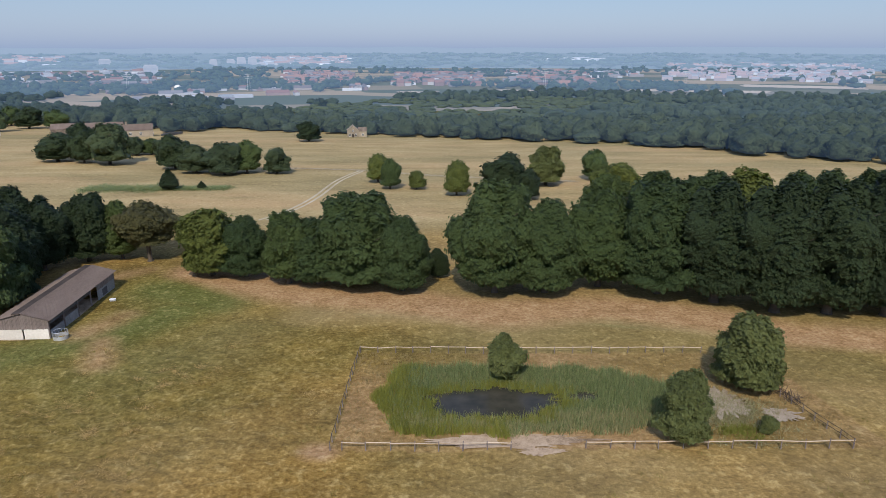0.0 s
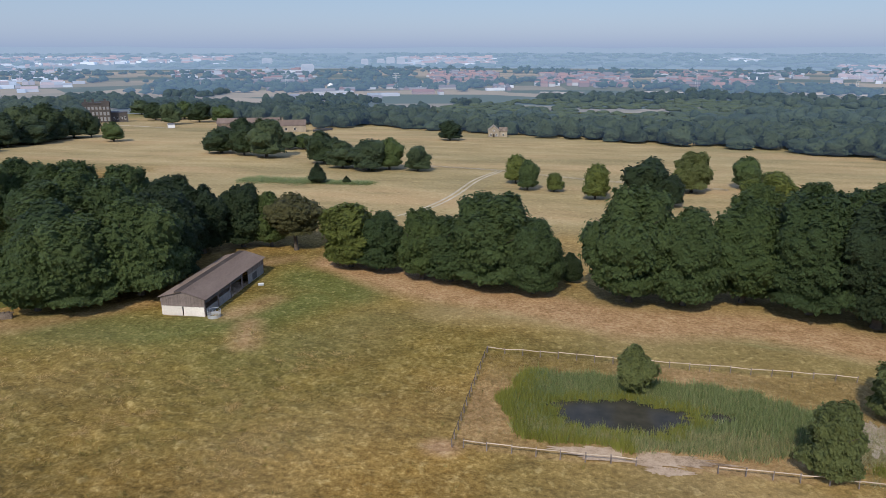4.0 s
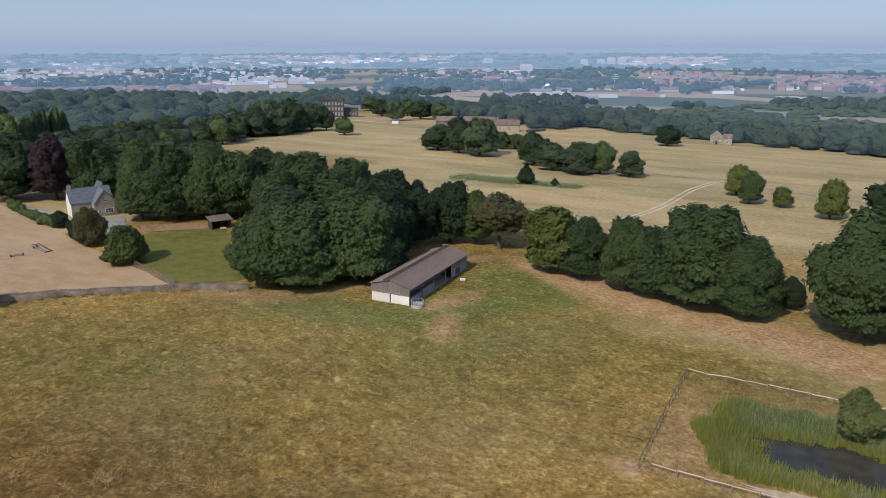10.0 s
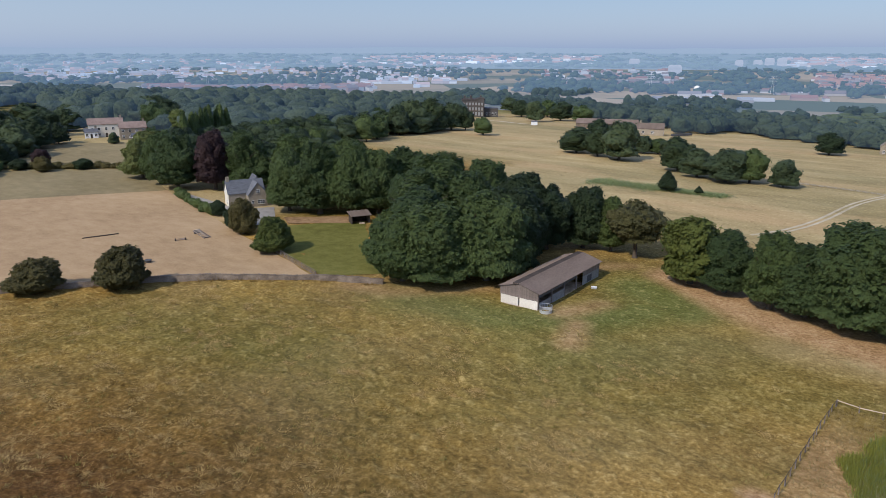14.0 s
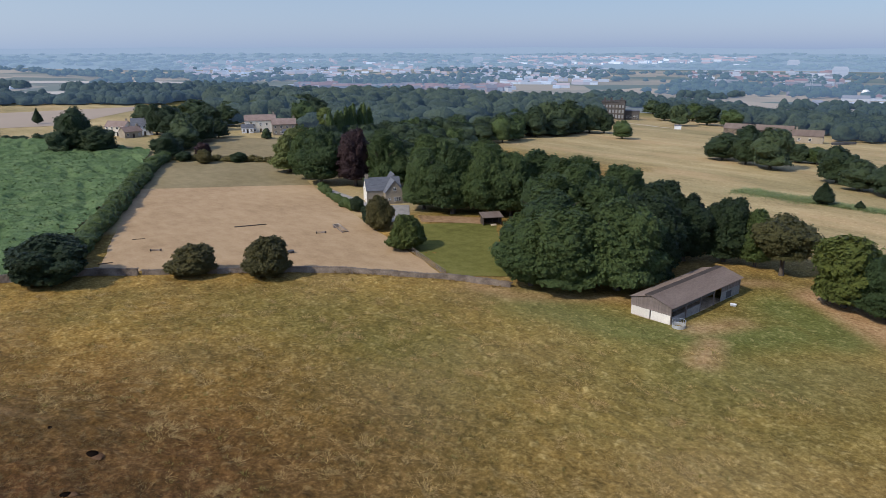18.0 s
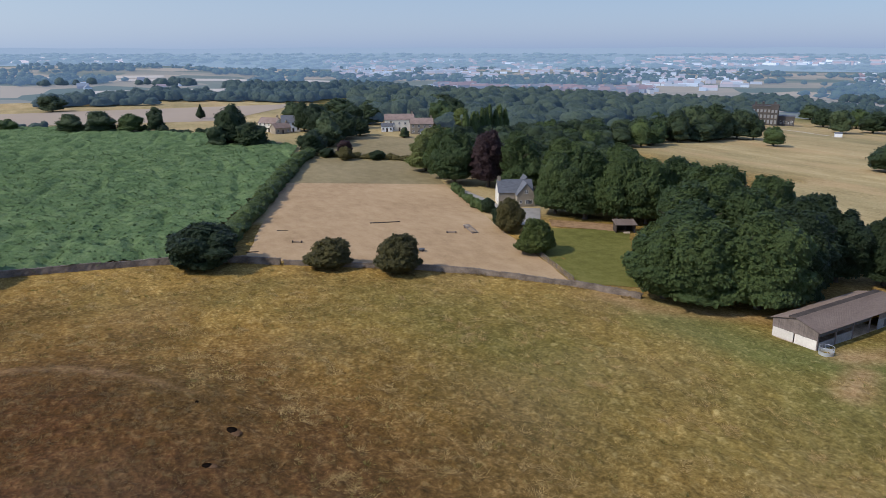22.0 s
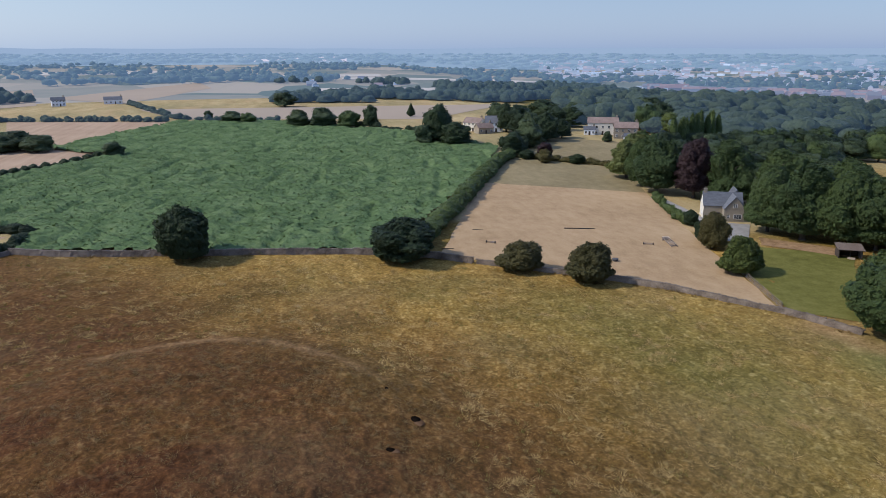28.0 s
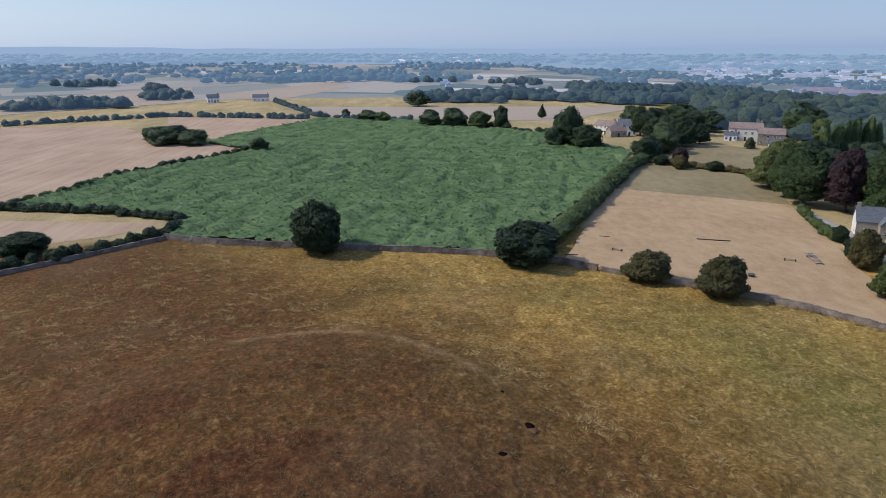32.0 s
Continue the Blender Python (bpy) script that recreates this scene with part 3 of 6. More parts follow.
    # the crown fills its height and width
    top, side = np.quantile(v[:, 2], 0.995), np.quantile(np.hypot(v[:, 0], v[:, 1]), 0.97)
    v[:, :2] *= rx / side
    v[:, 2] = np.where(v[:, 2] > zc, zc + (v[:, 2] - zc) * (height - zc) / max(0.01, top - zc), v[:, 2])
    v[:, 2] = np.maximum(v[:, 2], 0.01 * height)
    return v, faces, qf + len(core)


def crown_mesh(name, mat, seed, *args):
    v, core, quad = crown_arrays(np.random.default_rng(seed), *args)
    me = mesh(name, v.tolist(), core.tolist() + quad.tolist(), mat)
    me.polygons.foreach_set("use_smooth", [True] * len(core) + [False] * len(quad))
    return me


def limb(vs, fs, p, q, r0, r1, sides=7):
    p, q = Vector(p), Vector(q)
    ax = (q - p).normalized()
    a = ax.orthogonal().normalized()
    b = ax.cross(a)
    k = len(vs)
    for c, r in ((p, r0), (q, r1)):
        for i in range(sides):
            t = 2 * math.pi * i / sides
            vs.append(tuple(c + (a * math.cos(t) + b * math.sin(t)) * r))
    for i in range(sides):
        j = (i + 1) % sides
        fs.append((k + i, k + j, k + sides + j, k + sides + i))


def trunk_mesh(g, height, r, spread):
    """A tapered bole with a flared foot and forking limbs."""
    vs, fs = [], []
    top = (g.uniform(-.3, .3), g.uniform(-.3, .3), height * 0.42)
    limb(vs, fs, (0, 0, -0.4), (0, 0, 0.5), r * 1.55, r * 1.05, 9)
    limb(vs, fs, (0, 0, 0.5), top, r * 1.05, r * 0.75, 9)
    for i in range(6):
        th = i * 1.05 + g.uniform(-.3, .3)
        s = Vector(top) * g.uniform(0.6, 1.0)
        e = s + Vector((math.cos(th) * spread * 0.55, math.sin(th) * spread * 0.55, height * g.uniform(0.18, 0.4)))
        limb(vs, fs, s, e, r * 0.45, r * 0.14, 6)
        limb(vs, fs, e, e + Vector((math.cos(th + .6), math.sin(th + .6), 0.7)) * spread * 0.22, r * 0.15, r * 0.05, 5)
    return mesh("trunk", vs, fs, M_BARK, True)


KINDS = {}


def tree_kind(key, name, mat, seed, width, height, clear, domes, leaves, size, shape, label, category="tree"):
    """The first tree of a kind, out of which the others are copied. It is planted by its first use."""
    KINDS[key] = (name, mat, seed, width, height, clear, domes, leaves, size, shape, label, category, [])


def plant(key, x, y, h, w, group, label=""):
    name, mat, seed, width, height, clear, domes, leaves, size, shape, text, category, made = KINDS[key]
    m = Matrix.Translation((x, y, ground_z(x, y))) @ pose(0, 0, 0, 0, 0, rng.uniform(0, 360))
    m = m @ Matrix.Diagonal((w / width, w / width, h / height, 1))
    if not made:
        ob = new(name)
        g = np.random.default_rng(seed + 100)
        piece("trunk", trunk_mesh(g, height, 0.028 * height + 0.05, width / 2), ob)
        piece("crown", crown_mesh("crown", mat, seed, width, height, clear, domes, leaves, size, shape), ob)
        made.append(ob)
        ob.matrix_basis = m
    else:
        keep = made[0].matrix_basis.copy()
        made[0].matrix_basis = Matrix()
        ob = copy_thing(made[0], m)
        made[0].matrix_basis = keep
    return tagged(ob, label or text, category, group)


tree_kind("oak_a", "oak_tree", M_LEAF, 11, 16, 16, 0.5, 40, 4200, 0.36, "round", "broad dark-green oak in full summer leaf")
tree_kind("oak_b", "oak_tree", M_LEAF, 12, 15, 16, 0.4, 40, 4200, 0.36, "round", "broad dark-green oak in full summer leaf")
tree_kind("oak_c", "oak_tree", M_LEAF_MID, 13, 15, 16, 0.4, 40, 4200, 0.36, "round", "large sycamore with a rounded green crown")
tree_kind("tall_a", "beech_tree", M_LEAF, 14, 11, 18, 0.3, 40, 4200, 0.36, "round", "tall dark-green beech at the wood's edge")
tree_kind("tall_d", "beech_tree", M_LEAF_DARK, 31, 12, 18, 0.3, 40, 4200, 0.36, "round", "tall very dark beech at the wood's edge")
tree_kind("dark_a", "beech_tree", M_LEAF_DARK, 15, 13, 15, 0.5, 40, 4200, 0.36, "round", "very dark green tree with a dense crown")
tree_kind("lime_a", "lime_tree", M_LEAF_LIGHT, 16, 11, 13, 0.5, 40, 4200, 0.36, "round", "yellowish-green lime tree in leaf")
tree_kind("willow", "willow_tree", M_LEAF_GREY, 17, 9, 10, 0.5, 36, 4600, 0.28, "round", "grey-green willow beside the pond")
tree_kind("pine", "pine_tree", M_LEAF_PINE, 18, 11, 12, 3.0, 22, 1600, 0.36, "round", "open-crowned pine with bare reddish limbs")
tree_kind("bush", "hawthorn_bush", M_LEAF_DARK, 19, 9, 7, 0.0, 28, 3600, 0.25, "bush", "dense dark hawthorn bush by the stone wall", "bush")
tree_kind("garden", "garden_tree", M_LEAF_LIGHT, 33, 9, 7, 0.0, 28, 3600, 0.25, "bush", "bushy yellow-green garden tree beside the paddock fence", "tree")
tree_kind("rust", "hawthorn_bush", M_LEAF_RUST, 20, 9, 7, 0.0, 28, 3600, 0.25, "bush", "rusty-brown hawthorn bush by the stone wall", "bush")
tree_kind("shrub", "shrub", M_LEAF_GREY, 21, 5.5, 6, 0.0, 22, 3000, 0.20, "bush", "rounded grey-green shrub standing in the reeds", "bush")
tree_kind("cone", "conifer_tree", M_LEAF_DARK, 22, 6, 8, 0.0, 40, 800, 0.24, "cone", "small dark conifer in the open park")
tree_kind("poplar", "poplar_tree", M_LEAF_MID, 23, 4.5, 17, 1.0, 36, 700, 0.30, "tall", "slender upright poplar in a row")
tree_kind("purple", "copper_beech_tree", M_LEAF_PURPLE, 24, 12, 17, 0.8, 40, 2600, 0.32, "round", "dark purple copper beech behind the house")
tree_kind("mid_a", "oak_tree", M_LEAF_PARK, 25, 14, 15, 0.5, 24, 760, 0.52, "round", "dark-green woodland tree in full leaf")
tree_kind("mid_b", "oak_tree", M_LEAF, 26, 13, 15, 0.5, 24, 760, 0.52, "round", "green woodland tree in full leaf")
tree_kind("mid_c", "oak_tree", M_LEAF_DARK, 27, 13, 15, 0.5, 24, 760, 0.52, "round", "deep green woodland tree in full leaf")
tree_kind("mid_l", "oak_tree", M_LEAF_LIGHT, 28, 12, 13, 0.5, 24, 760, 0.52, "round", "light-green park tree in full leaf")

ROW = [("lime_a", -43.5, 127.7, 12.9, 12.7), ("oak_b", -36.8, 126.7, 11.5, 10.5), ("oak_c", -28, 122.7, 13.4, 12), ("oak_b", -22.5, 122.2, 12.3, 12.5),
       ("oak_a", -14.4, 122.2, 16.9, 18.3), ("oak_b", -7.0, 118.2, 13.4, 10.5), ("bush", -0.8, 126.2, 5.5, 5), ("oak_a", 9.2, 117.2, 19.7, 16.5), ("oak_b", 18, 117.2, 16.5, 13.5),
       ("oak_c", 28, 120.2, 17.7, 15.5), ("oak_a", 37.5, 116.2, 20.0, 17), ("tall_d", 46, 112.2, 20.7, 15.5), ("tall_d", 54, 107.2, 21.7, 16), ("tall_d", 62, 106.2, 22.2, 16.5),
       ("tall_d", 71, 105.2, 22.7, 16.8), ("tall_d", 80, 102.2, 21.7, 17)]
for k, x, y, h, w in ROW:
    plant(k, x, y, h, w, "trees along the pasture's edge")
for k, x, y, h, w in [("oak_c", 36, 148, 15.5, 13.5), ("tall_a", 45, 142, 17, 14), ("oak_b", 54.5, 140, 17.5, 14.5), ("lime_a", 62, 141, 17.5, 13), ("tall_a", 70, 136, 18, 13),
                      ("tall_a", 78, 138, 18, 12.5), ("tall_a", 86, 138, 18, 12.5), ("tall_a", 94, 140, 18, 13), ("oak_b", 66, 124, 19, 14), ("oak_b", 84, 122, 20, 15)]:
    plant(k, x, y, h, w, "second row of trees behind the pasture")
for k, x, y, h, w in [("dark_a", -71, 137, 13.6, 11.5), ("oak_c", -65, 138.5, 12, 9.5), ("pine", -58.8, 137, 12.0, 13)]:
    plant(k, x, y, h, w, "trees at the barn's far end")
# dark leaf kinds nearest the barn also stand in for its deep shade
BIG = [("oak_c", -86.5, 94.5, 13.2, 14.5), ("oak_a", -81, 98, 15.3, 17), ("oak_b", -74.5, 105, 17.2, 17), ("oak_b", -93, 107, 15.5, 17), ("dark_a", -78, 120, 15.5, 15),
       ("tall_d", -77, 131, 14.5, 12), ("oak_a", -92, 123, 16.5, 17), ("dark_a", -88, 137, 15, 14), ("tall_a", -98, 115, 17, 15), ("oak_b", -105, 119, 16.5, 13),
       ("oak_c", -118, 147, 16, 16), ("oak_b", -128, 142, 17, 17), ("oak_a", -104, 145, 15.5, 14), ("oak_b", -105, 130, 17.5, 16), ("tall_a", -113, 135, 17, 14),
       ("oak_c", -96, 101.5, 11, 11), ("dark_a", -72.5, 113, 13.5, 11)]
for k, x, y, h, w in BIG:
    plant(k, x, y, h, w, "wood beside the barn")
for k, x, y, h, w in [("oak_b", -151, 120, 17, 13), ("tall_a", -142, 123, 18.5, 14), ("oak_c", -135, 128, 18, 14), ("oak_a", -130, 133, 17, 14), ("oak_b", -172, 139, 17.5, 16),
                      ("oak_c", -155, 146, 17, 16), ("oak_a", -203, 118, 17.2, 16), ("purple", -193, 125, 18.4, 12.5), ("oak_c", -215, 119, 16, 12), ("oak_b", -208, 147, 15.5, 16),
                      ("willow", -230, 121, 13.5, 13), ("willow", -244, 131, 14, 14), ("tall_a", -183, 130, 17, 14), ("oak_b", -143, 138, 17.5, 15)]:
    plant(k, x, y, h, w, "trees round the house", "" if k != "willow" else "grey-green feathery tree at the paddock's edge")
for k, x, y, h, w in [("bush", -147.5, 24.5, 9.3, 17), ("rust", -134, 48, 6.1, 10.5), ("rust", -123.6, 59, 7.9, 10), ("bush", -158.5, -21.5, 12.0, 14)]:
    plant(k, x, y, h, w, "bushes along the stone wall", "" if k != "bush" or h < 11 else "dark round-headed oak standing alone at the stone wall")
for k, x, y, h, w in [("garden", -122, 91.5, 8.0, 9), ("rust", -140, 97, 8.6, 7.5), ("bush", -146, 99, 6, 6), ("bush", -161, 104.5, 4.2, 4.7)]:
    plant(k, x, y, h, w, "garden shrubs beside the paddock", "dusky brown-leaved garden tree beside the paddock fence" if k == "rust" else "" if k == "garden" else "clipped dark garden shrub beside the drive")
for k, x, y, h, w in [("shrub", 7.8, 83.2, 6.2, 5.8), ("willow", 37.7, 80.5, 9.8, 9.2), ("willow", 26, 68, 8.2, 6.2), ("shrub", 35.9, 69.6, 2.2, 2.4)]:
    plant(k, x, y, h, w, "bushes round the pond")
PARK = [("mid_l", -20.1, 229, 9.4, 9), ("mid_b", -15.3, 216, 9.4, 7.4), ("mid_l", -7.1, 215, 5.8, 6.3), ("mid_l", 5, 205, 10.4, 9), ("mid_c", 18.9, 203, 13, 14),
        ("mid_c", 24.8, 198, 9, 8.2), ("willow", 34, 222, 12.4, 12.7), ("mid_b", 52, 232, 10.4, 9.7), ("mid_l", 54, 207, 9.2, 13), ("mid_l", 46.3, 202, 8.3, 8.4)]
for k, x, y, h, w in PARK:
    plant(k, x, y, h, w, "single trees in the park", "" if k != "willow" else "grey-green tree standing in the dry park")
for k, x, y, h, w in [("mid_c", -97.6, 261, 12.8, 13.5), ("mid_a", -86.4, 250, 10.3, 12.8), ("mid_a", -75.2, 246, 11.3, 14.5), ("mid_b", -68.4, 250, 11.7, 11.5), ("mid_a", -57.4, 249, 9.2, 10.7),
                      ("cone", -83.5, 215.5, 6.5, 6.4), ("cone", -74.2, 217.5, 2.3, 3), ("mid_c", -153, 284, 11.5, 16), ("mid_a", -127.6, 274, 16, 18), ("mid_c", -151, 301, 14.8, 13.6),
                      ("mid_a", -131.7, 308, 7.9, 10.8), ("mid_b", -125.6, 310, 7.1, 10.8), ("mid_b", -232, 322, 10, 11.5), ("mid_c", -68.5, 377, 10.8, 13.9), ("mid_b", -112, 300, 6.5, 10),
                      ("mid_a", -118, 305, 7, 11), ("mid_c", -140, 279, 13, 12)]:
    plant(k, x, y, h, w, "clumps of trees in the park")
for k, x, y, h, w in [("mid_c", -341, 76, 19, 15.5), ("mid_c", -331, 83, 11.3, 16.5), ("mid_a", -338, 69, 9.5, 11), ("mid_a", -428, 26, 11.4, 17), ("mid_c", -415, 52.6, 13.5, 10),
                      ("mid_b", -421, 40, 9.9, 15), ("mid_a", -435, 12, 9.9, 15), ("mid_a", -586, 6, 11.4, 20), ("cone", -478, 88, 9.4, 6), ("mid_a", -468, -28, 7, 15), ("mid_b", -456, -18, 6.9, 11),
                      ("mid_a", -497, -45, 5.3, 7), ("mid_c", -379, 124, 16, 13), ("mid_a", -354, 128, 12.9, 12), ("purple", -283, 110, 6.5, 7.4), ("mid_b", -245, 135, 15, 13.6), ("mid_a", -325, 159, 5.4, 5.3),
                      ("mid_a", -327, -70, 6.5, 10.8)]:
    plant(k, x, y, h, w, "trees round the village", "dark-green tree in full leaf near the village" if k != "cone" else "pointed dark conifer near the village")
for k, x, y, h, w in [("mid_c", -264.8, 285.7, 16, 17), ("mid_a", -268, 304, 18, 18), ("mid_c", -267, 320, 19, 18.5), ("mid_a", -264, 334, 16, 17), ("mid_c", -258.8, 341, 14, 11)]:
    plant(k, x, y, h, w, "trees before the hall", "tall dark tree on the lawn's edge before the hall")
for k, x, y, h, w in [("mid_c", -321.2, 499.6, 13.8, 19.0), ("mid_a", -281.4, 457.2, 15.0, 17.3), ("mid_b", -308.1, 518.8, 14.0, 19.0), ("mid_c", -277.4, 487.0, 14.7, 19.0), ("mid_a", -376.8, 566.3, 12.6, 19.0), ("mid_b", -259.9, 488.9, 12.8, 17.8)]:
    plant(k, x, y, h, w, "trees between hall and farm", "rounded park tree between the hall and the farm")
for k, x, y, h, w in [("mid_c", -292.9, 98.5, 10.5, 12), ("mid_a", -313.7, 113.7, 13.5, 15), ("mid_c", -335.6, 130.5, 14.5, 15), ("mid_c", -371, 128, 15.4, 16), ("mid_a", -413.8, 129.4, 13.5, 15),
                      ("mid_c", -380, 152, 13.2, 16), ("mid_a", -427.8, 185, 11.8, 18.8), ("mid_b", -369.8, 205, 14.9, 17), ("mid_l", -352, 208, 12, 14), ("mid_c", -378, 218, 16, 17.4), ("mid_a", -453.7, 221, 11, 20),
                      ("mid_c", -462, 210, 11, 20), ("mid_a", -467, 241, 11, 21), ("mid_c", -449, 172, 12.5, 22), ("mid_a", -455, 254, 14, 24), ("mid_c", -395, 170, 12, 16), ("mid_b", -398, 140, 13, 15),
                      ("cone", -328.8, 161, 4.5, 5), ("rust", -270, 105.5, 5.5, 7), ("bush", -264.5, 116.7, 4, 7), ("bush", -281, 101, 4, 7), ("mid_c", -345, 143, 10, 11), ("mid_a", -325, 121, 9, 11)]:
    plant(k, x, y, h, w, "trees between paddock and village", "dark tree in full leaf between the paddock and the village")
for i in range(14):
    x, y = -258 - i * 1.6 + rng.uniform(-1, 1), 154 + i * 2.6 + rng.uniform(-1.2, 1.2)
    plant("poplar", x, y, rng.uniform(17, 20), rng.uniform(4, 5), "row of poplars")
for k, x, y, h, w in [("mid_a", -350, -106, 7.5, 15), ("mid_a", -357, -116, 9, 18), ("mid_a", -361, -127, 8, 16), ("mid_a", -351, -121, 7.5, 16)]:
    plant(k, x, y, h, w, "round copse in the stubble", "grey-green tree of a round copse in stubble")


def fill(poly, step, g, taken=()):
    """Places for the trees of a wood: a jittered grid inside a plot."""
    xs, ys = [p[0] for p in poly], [p[1] for p in poly]
    out = []
    y = min(ys)
    while y < max(ys):
        x = min(xs)
        while x < max(xs):
            px, py = x + g.uniform(-.35, .35) * step, y + g.uniform(-.35, .35) * step
            if inside(px, py, poly) and all((px - a) ** 2 + (py - b) ** 2 > c * c for a, b, c in taken):
                out.append((px, py))
            x += step
        y += step
    return out


WOOD_HOUSE = [(-114, 132), (-143, 128), (-176, 136), (-188, 139), (-215, 128), (-240, 138), (-262, 152), (-282, 215), (-268, 240), (-205, 185), (-148, 162), (-112, 148), (-96, 140)]
done = [(x, y, 7.0) for k, x, y, h, w in BIG] + [(-167, 118, 17), (-151, 120, 9), (-142, 123, 9), (-135, 128, 9), (-130, 133, 9), (-203, 118, 9), (-193, 125, 9)]
WOOD_EDGE = [(-236, 222), (-252, 262), (-261, 318), (-268, 345), (-300, 312), (-286, 262), (-272, 232)]
for x, y in fill(WOOD_HOUSE, 9.6, rng, done) + fill(WOOD_EDGE, 12.5, rng):
    plant(("mid_a", "mid_c", "mid_b", "mid_a", "mid_c")[int(rng.integers(5))], x, y, rng.uniform(9, 13.5), rng.uniform(11, 16), "wood behind the house")


def stuff_wood(name, spots, hs, ws, domes, leaves, size, mat, label, variants=4, seed=5, kind="stuff", category="woodland"):
    """A far wood as one object: every tree has a heart of its own and leaf sprays."""
    g = np.random.default_rng(seed)
    made = [crown_arrays(np.random.default_rng(seed * 31 + i), 1.0, 1.0, 0.02, domes, leaves, size, "round") for i in range(variants)]
    V, T, Q, off = [], [], [], 0
    for x, y in spots:
        v, t, q = made[int(g.integers(variants))]
        a = g.uniform(0, 6.28)
        w, h = g.uniform(*ws), g.uniform(*hs)
        c, s = math.cos(a) * w, math.sin(a) * w
        V.append(np.stack([v[:, 0] * c - v[:, 1] * s + x, v[:, 0] * s + v[:, 1] * c + y, v[:, 2] * h + ground_z(x, y) - 0.3], 1))
        T.append(t + off)
        Q.append(q + off)
        off += len(v)
    if not V:
        return None
    T, Q = np.concatenate(T), np.concatenate(Q)
    me = mesh(name, np.concatenate(V).tolist(), T.tolist() + Q.tolist(), mat)
    me.polygons.foreach_set("use_smooth", [True] * len(T) + [False] * len(Q))
    return tagged(new(name, me), label, category, kind=kind)


WOOD_HALL = [(-290, 158), (-275, 262), (-276, 320), (-285, 366), (-328, 424), (-352, 440), (-375, 490), (-460, 620), (-640, 520), (-656, 344), (-610, 250), (-470, 190), (-380, 165), (-330, 165)]
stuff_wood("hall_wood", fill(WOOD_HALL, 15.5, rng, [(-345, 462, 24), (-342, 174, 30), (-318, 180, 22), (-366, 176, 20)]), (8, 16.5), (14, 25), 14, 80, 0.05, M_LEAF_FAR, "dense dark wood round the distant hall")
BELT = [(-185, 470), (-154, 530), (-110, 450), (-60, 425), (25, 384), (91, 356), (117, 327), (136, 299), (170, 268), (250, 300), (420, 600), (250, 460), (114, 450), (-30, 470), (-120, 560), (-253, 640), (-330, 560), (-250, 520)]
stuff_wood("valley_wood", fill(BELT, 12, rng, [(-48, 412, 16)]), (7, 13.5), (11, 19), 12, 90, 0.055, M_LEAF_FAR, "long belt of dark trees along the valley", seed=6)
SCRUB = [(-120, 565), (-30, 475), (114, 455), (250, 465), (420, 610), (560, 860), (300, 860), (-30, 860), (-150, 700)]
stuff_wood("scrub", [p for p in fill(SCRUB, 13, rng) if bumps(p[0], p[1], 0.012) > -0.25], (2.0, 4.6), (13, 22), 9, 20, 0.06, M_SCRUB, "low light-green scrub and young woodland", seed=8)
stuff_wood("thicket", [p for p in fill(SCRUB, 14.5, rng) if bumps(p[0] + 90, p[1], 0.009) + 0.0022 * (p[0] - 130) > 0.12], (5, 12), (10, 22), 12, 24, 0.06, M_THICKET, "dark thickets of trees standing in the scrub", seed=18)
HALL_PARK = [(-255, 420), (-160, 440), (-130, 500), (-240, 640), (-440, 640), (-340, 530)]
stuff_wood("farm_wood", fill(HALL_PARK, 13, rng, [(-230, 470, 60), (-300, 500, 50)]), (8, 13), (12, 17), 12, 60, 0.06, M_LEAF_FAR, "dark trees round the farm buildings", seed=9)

g_far = np.random.default_rng(21)
far1, far2, far3 = [], [], []
for _ in range(60000):
    a = radians(g_far.uniform(-42, 130))
    r = 620 * math.exp(g_far.uniform(0, 1.96))
    x, y = -r * math.sin(a), r * math.cos(a)
    dens = 0.5 + 0.9 * bumps(x, y, 0.0031) + 0.5 * bumps(x + 500, y, 0.011)
    if r < 1000:
        if a > radians(62) and dens < 0.6:
            continue
        if inside(x, y, SCRUB) or inside(x, y, WOOD_HALL) or inside(x, y, BELT) or edge_dist(x, y, [(-230, 460), (-330, 520)]) < 70 or dens < 0.62 or g_far.uniform() < 0.5:
            continue
        far1.append((x, y))
    elif r < 2100:
        if dens > 0.50 and len(far2) < 2700:
            far2.append((x, y))
    elif dens > 0.46 and len(far3) < 2400:
        far3.append((x, y))
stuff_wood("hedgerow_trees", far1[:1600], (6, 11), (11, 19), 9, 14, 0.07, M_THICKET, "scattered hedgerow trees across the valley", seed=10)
stuff_wood("backdrop_woods", far2, (7, 13), (12, 26), 6, 4, 0.12, M_FAR_WOOD, "distant woods and hedges, haze put in as blue glow", seed=11, kind="structure", category="backdrop")
stuff_wood("backdrop_far_woods", far3, (8, 14), (30, 95), 6, 4, 0.15, M_HAZE_WOOD, "far woods, haze put in as stronger blue glow", seed=12, kind="structure", category="backdrop")


# ---- the barn ----
def gable_bm(w, z0, zr, y0, y1, x0=0.0):
    """A gable's triangle as a slab."""
    bm = bmesh.new()
    pts = [(x0, z0), (x0 + w, z0), (x0 + w / 2, zr)]
    lo = [bm.verts.new((x, y0, z)) for x, z in pts]
    hi = [bm.verts.new((x, y1, z)) for x, z in pts]
    bm.faces.new(lo)
    bm.faces.new(hi[::-1])
    for i in range(3):
        j = (i + 1) % 3
        bm.faces.new((lo[j], lo[i], hi[i], hi[j]))
    return bm


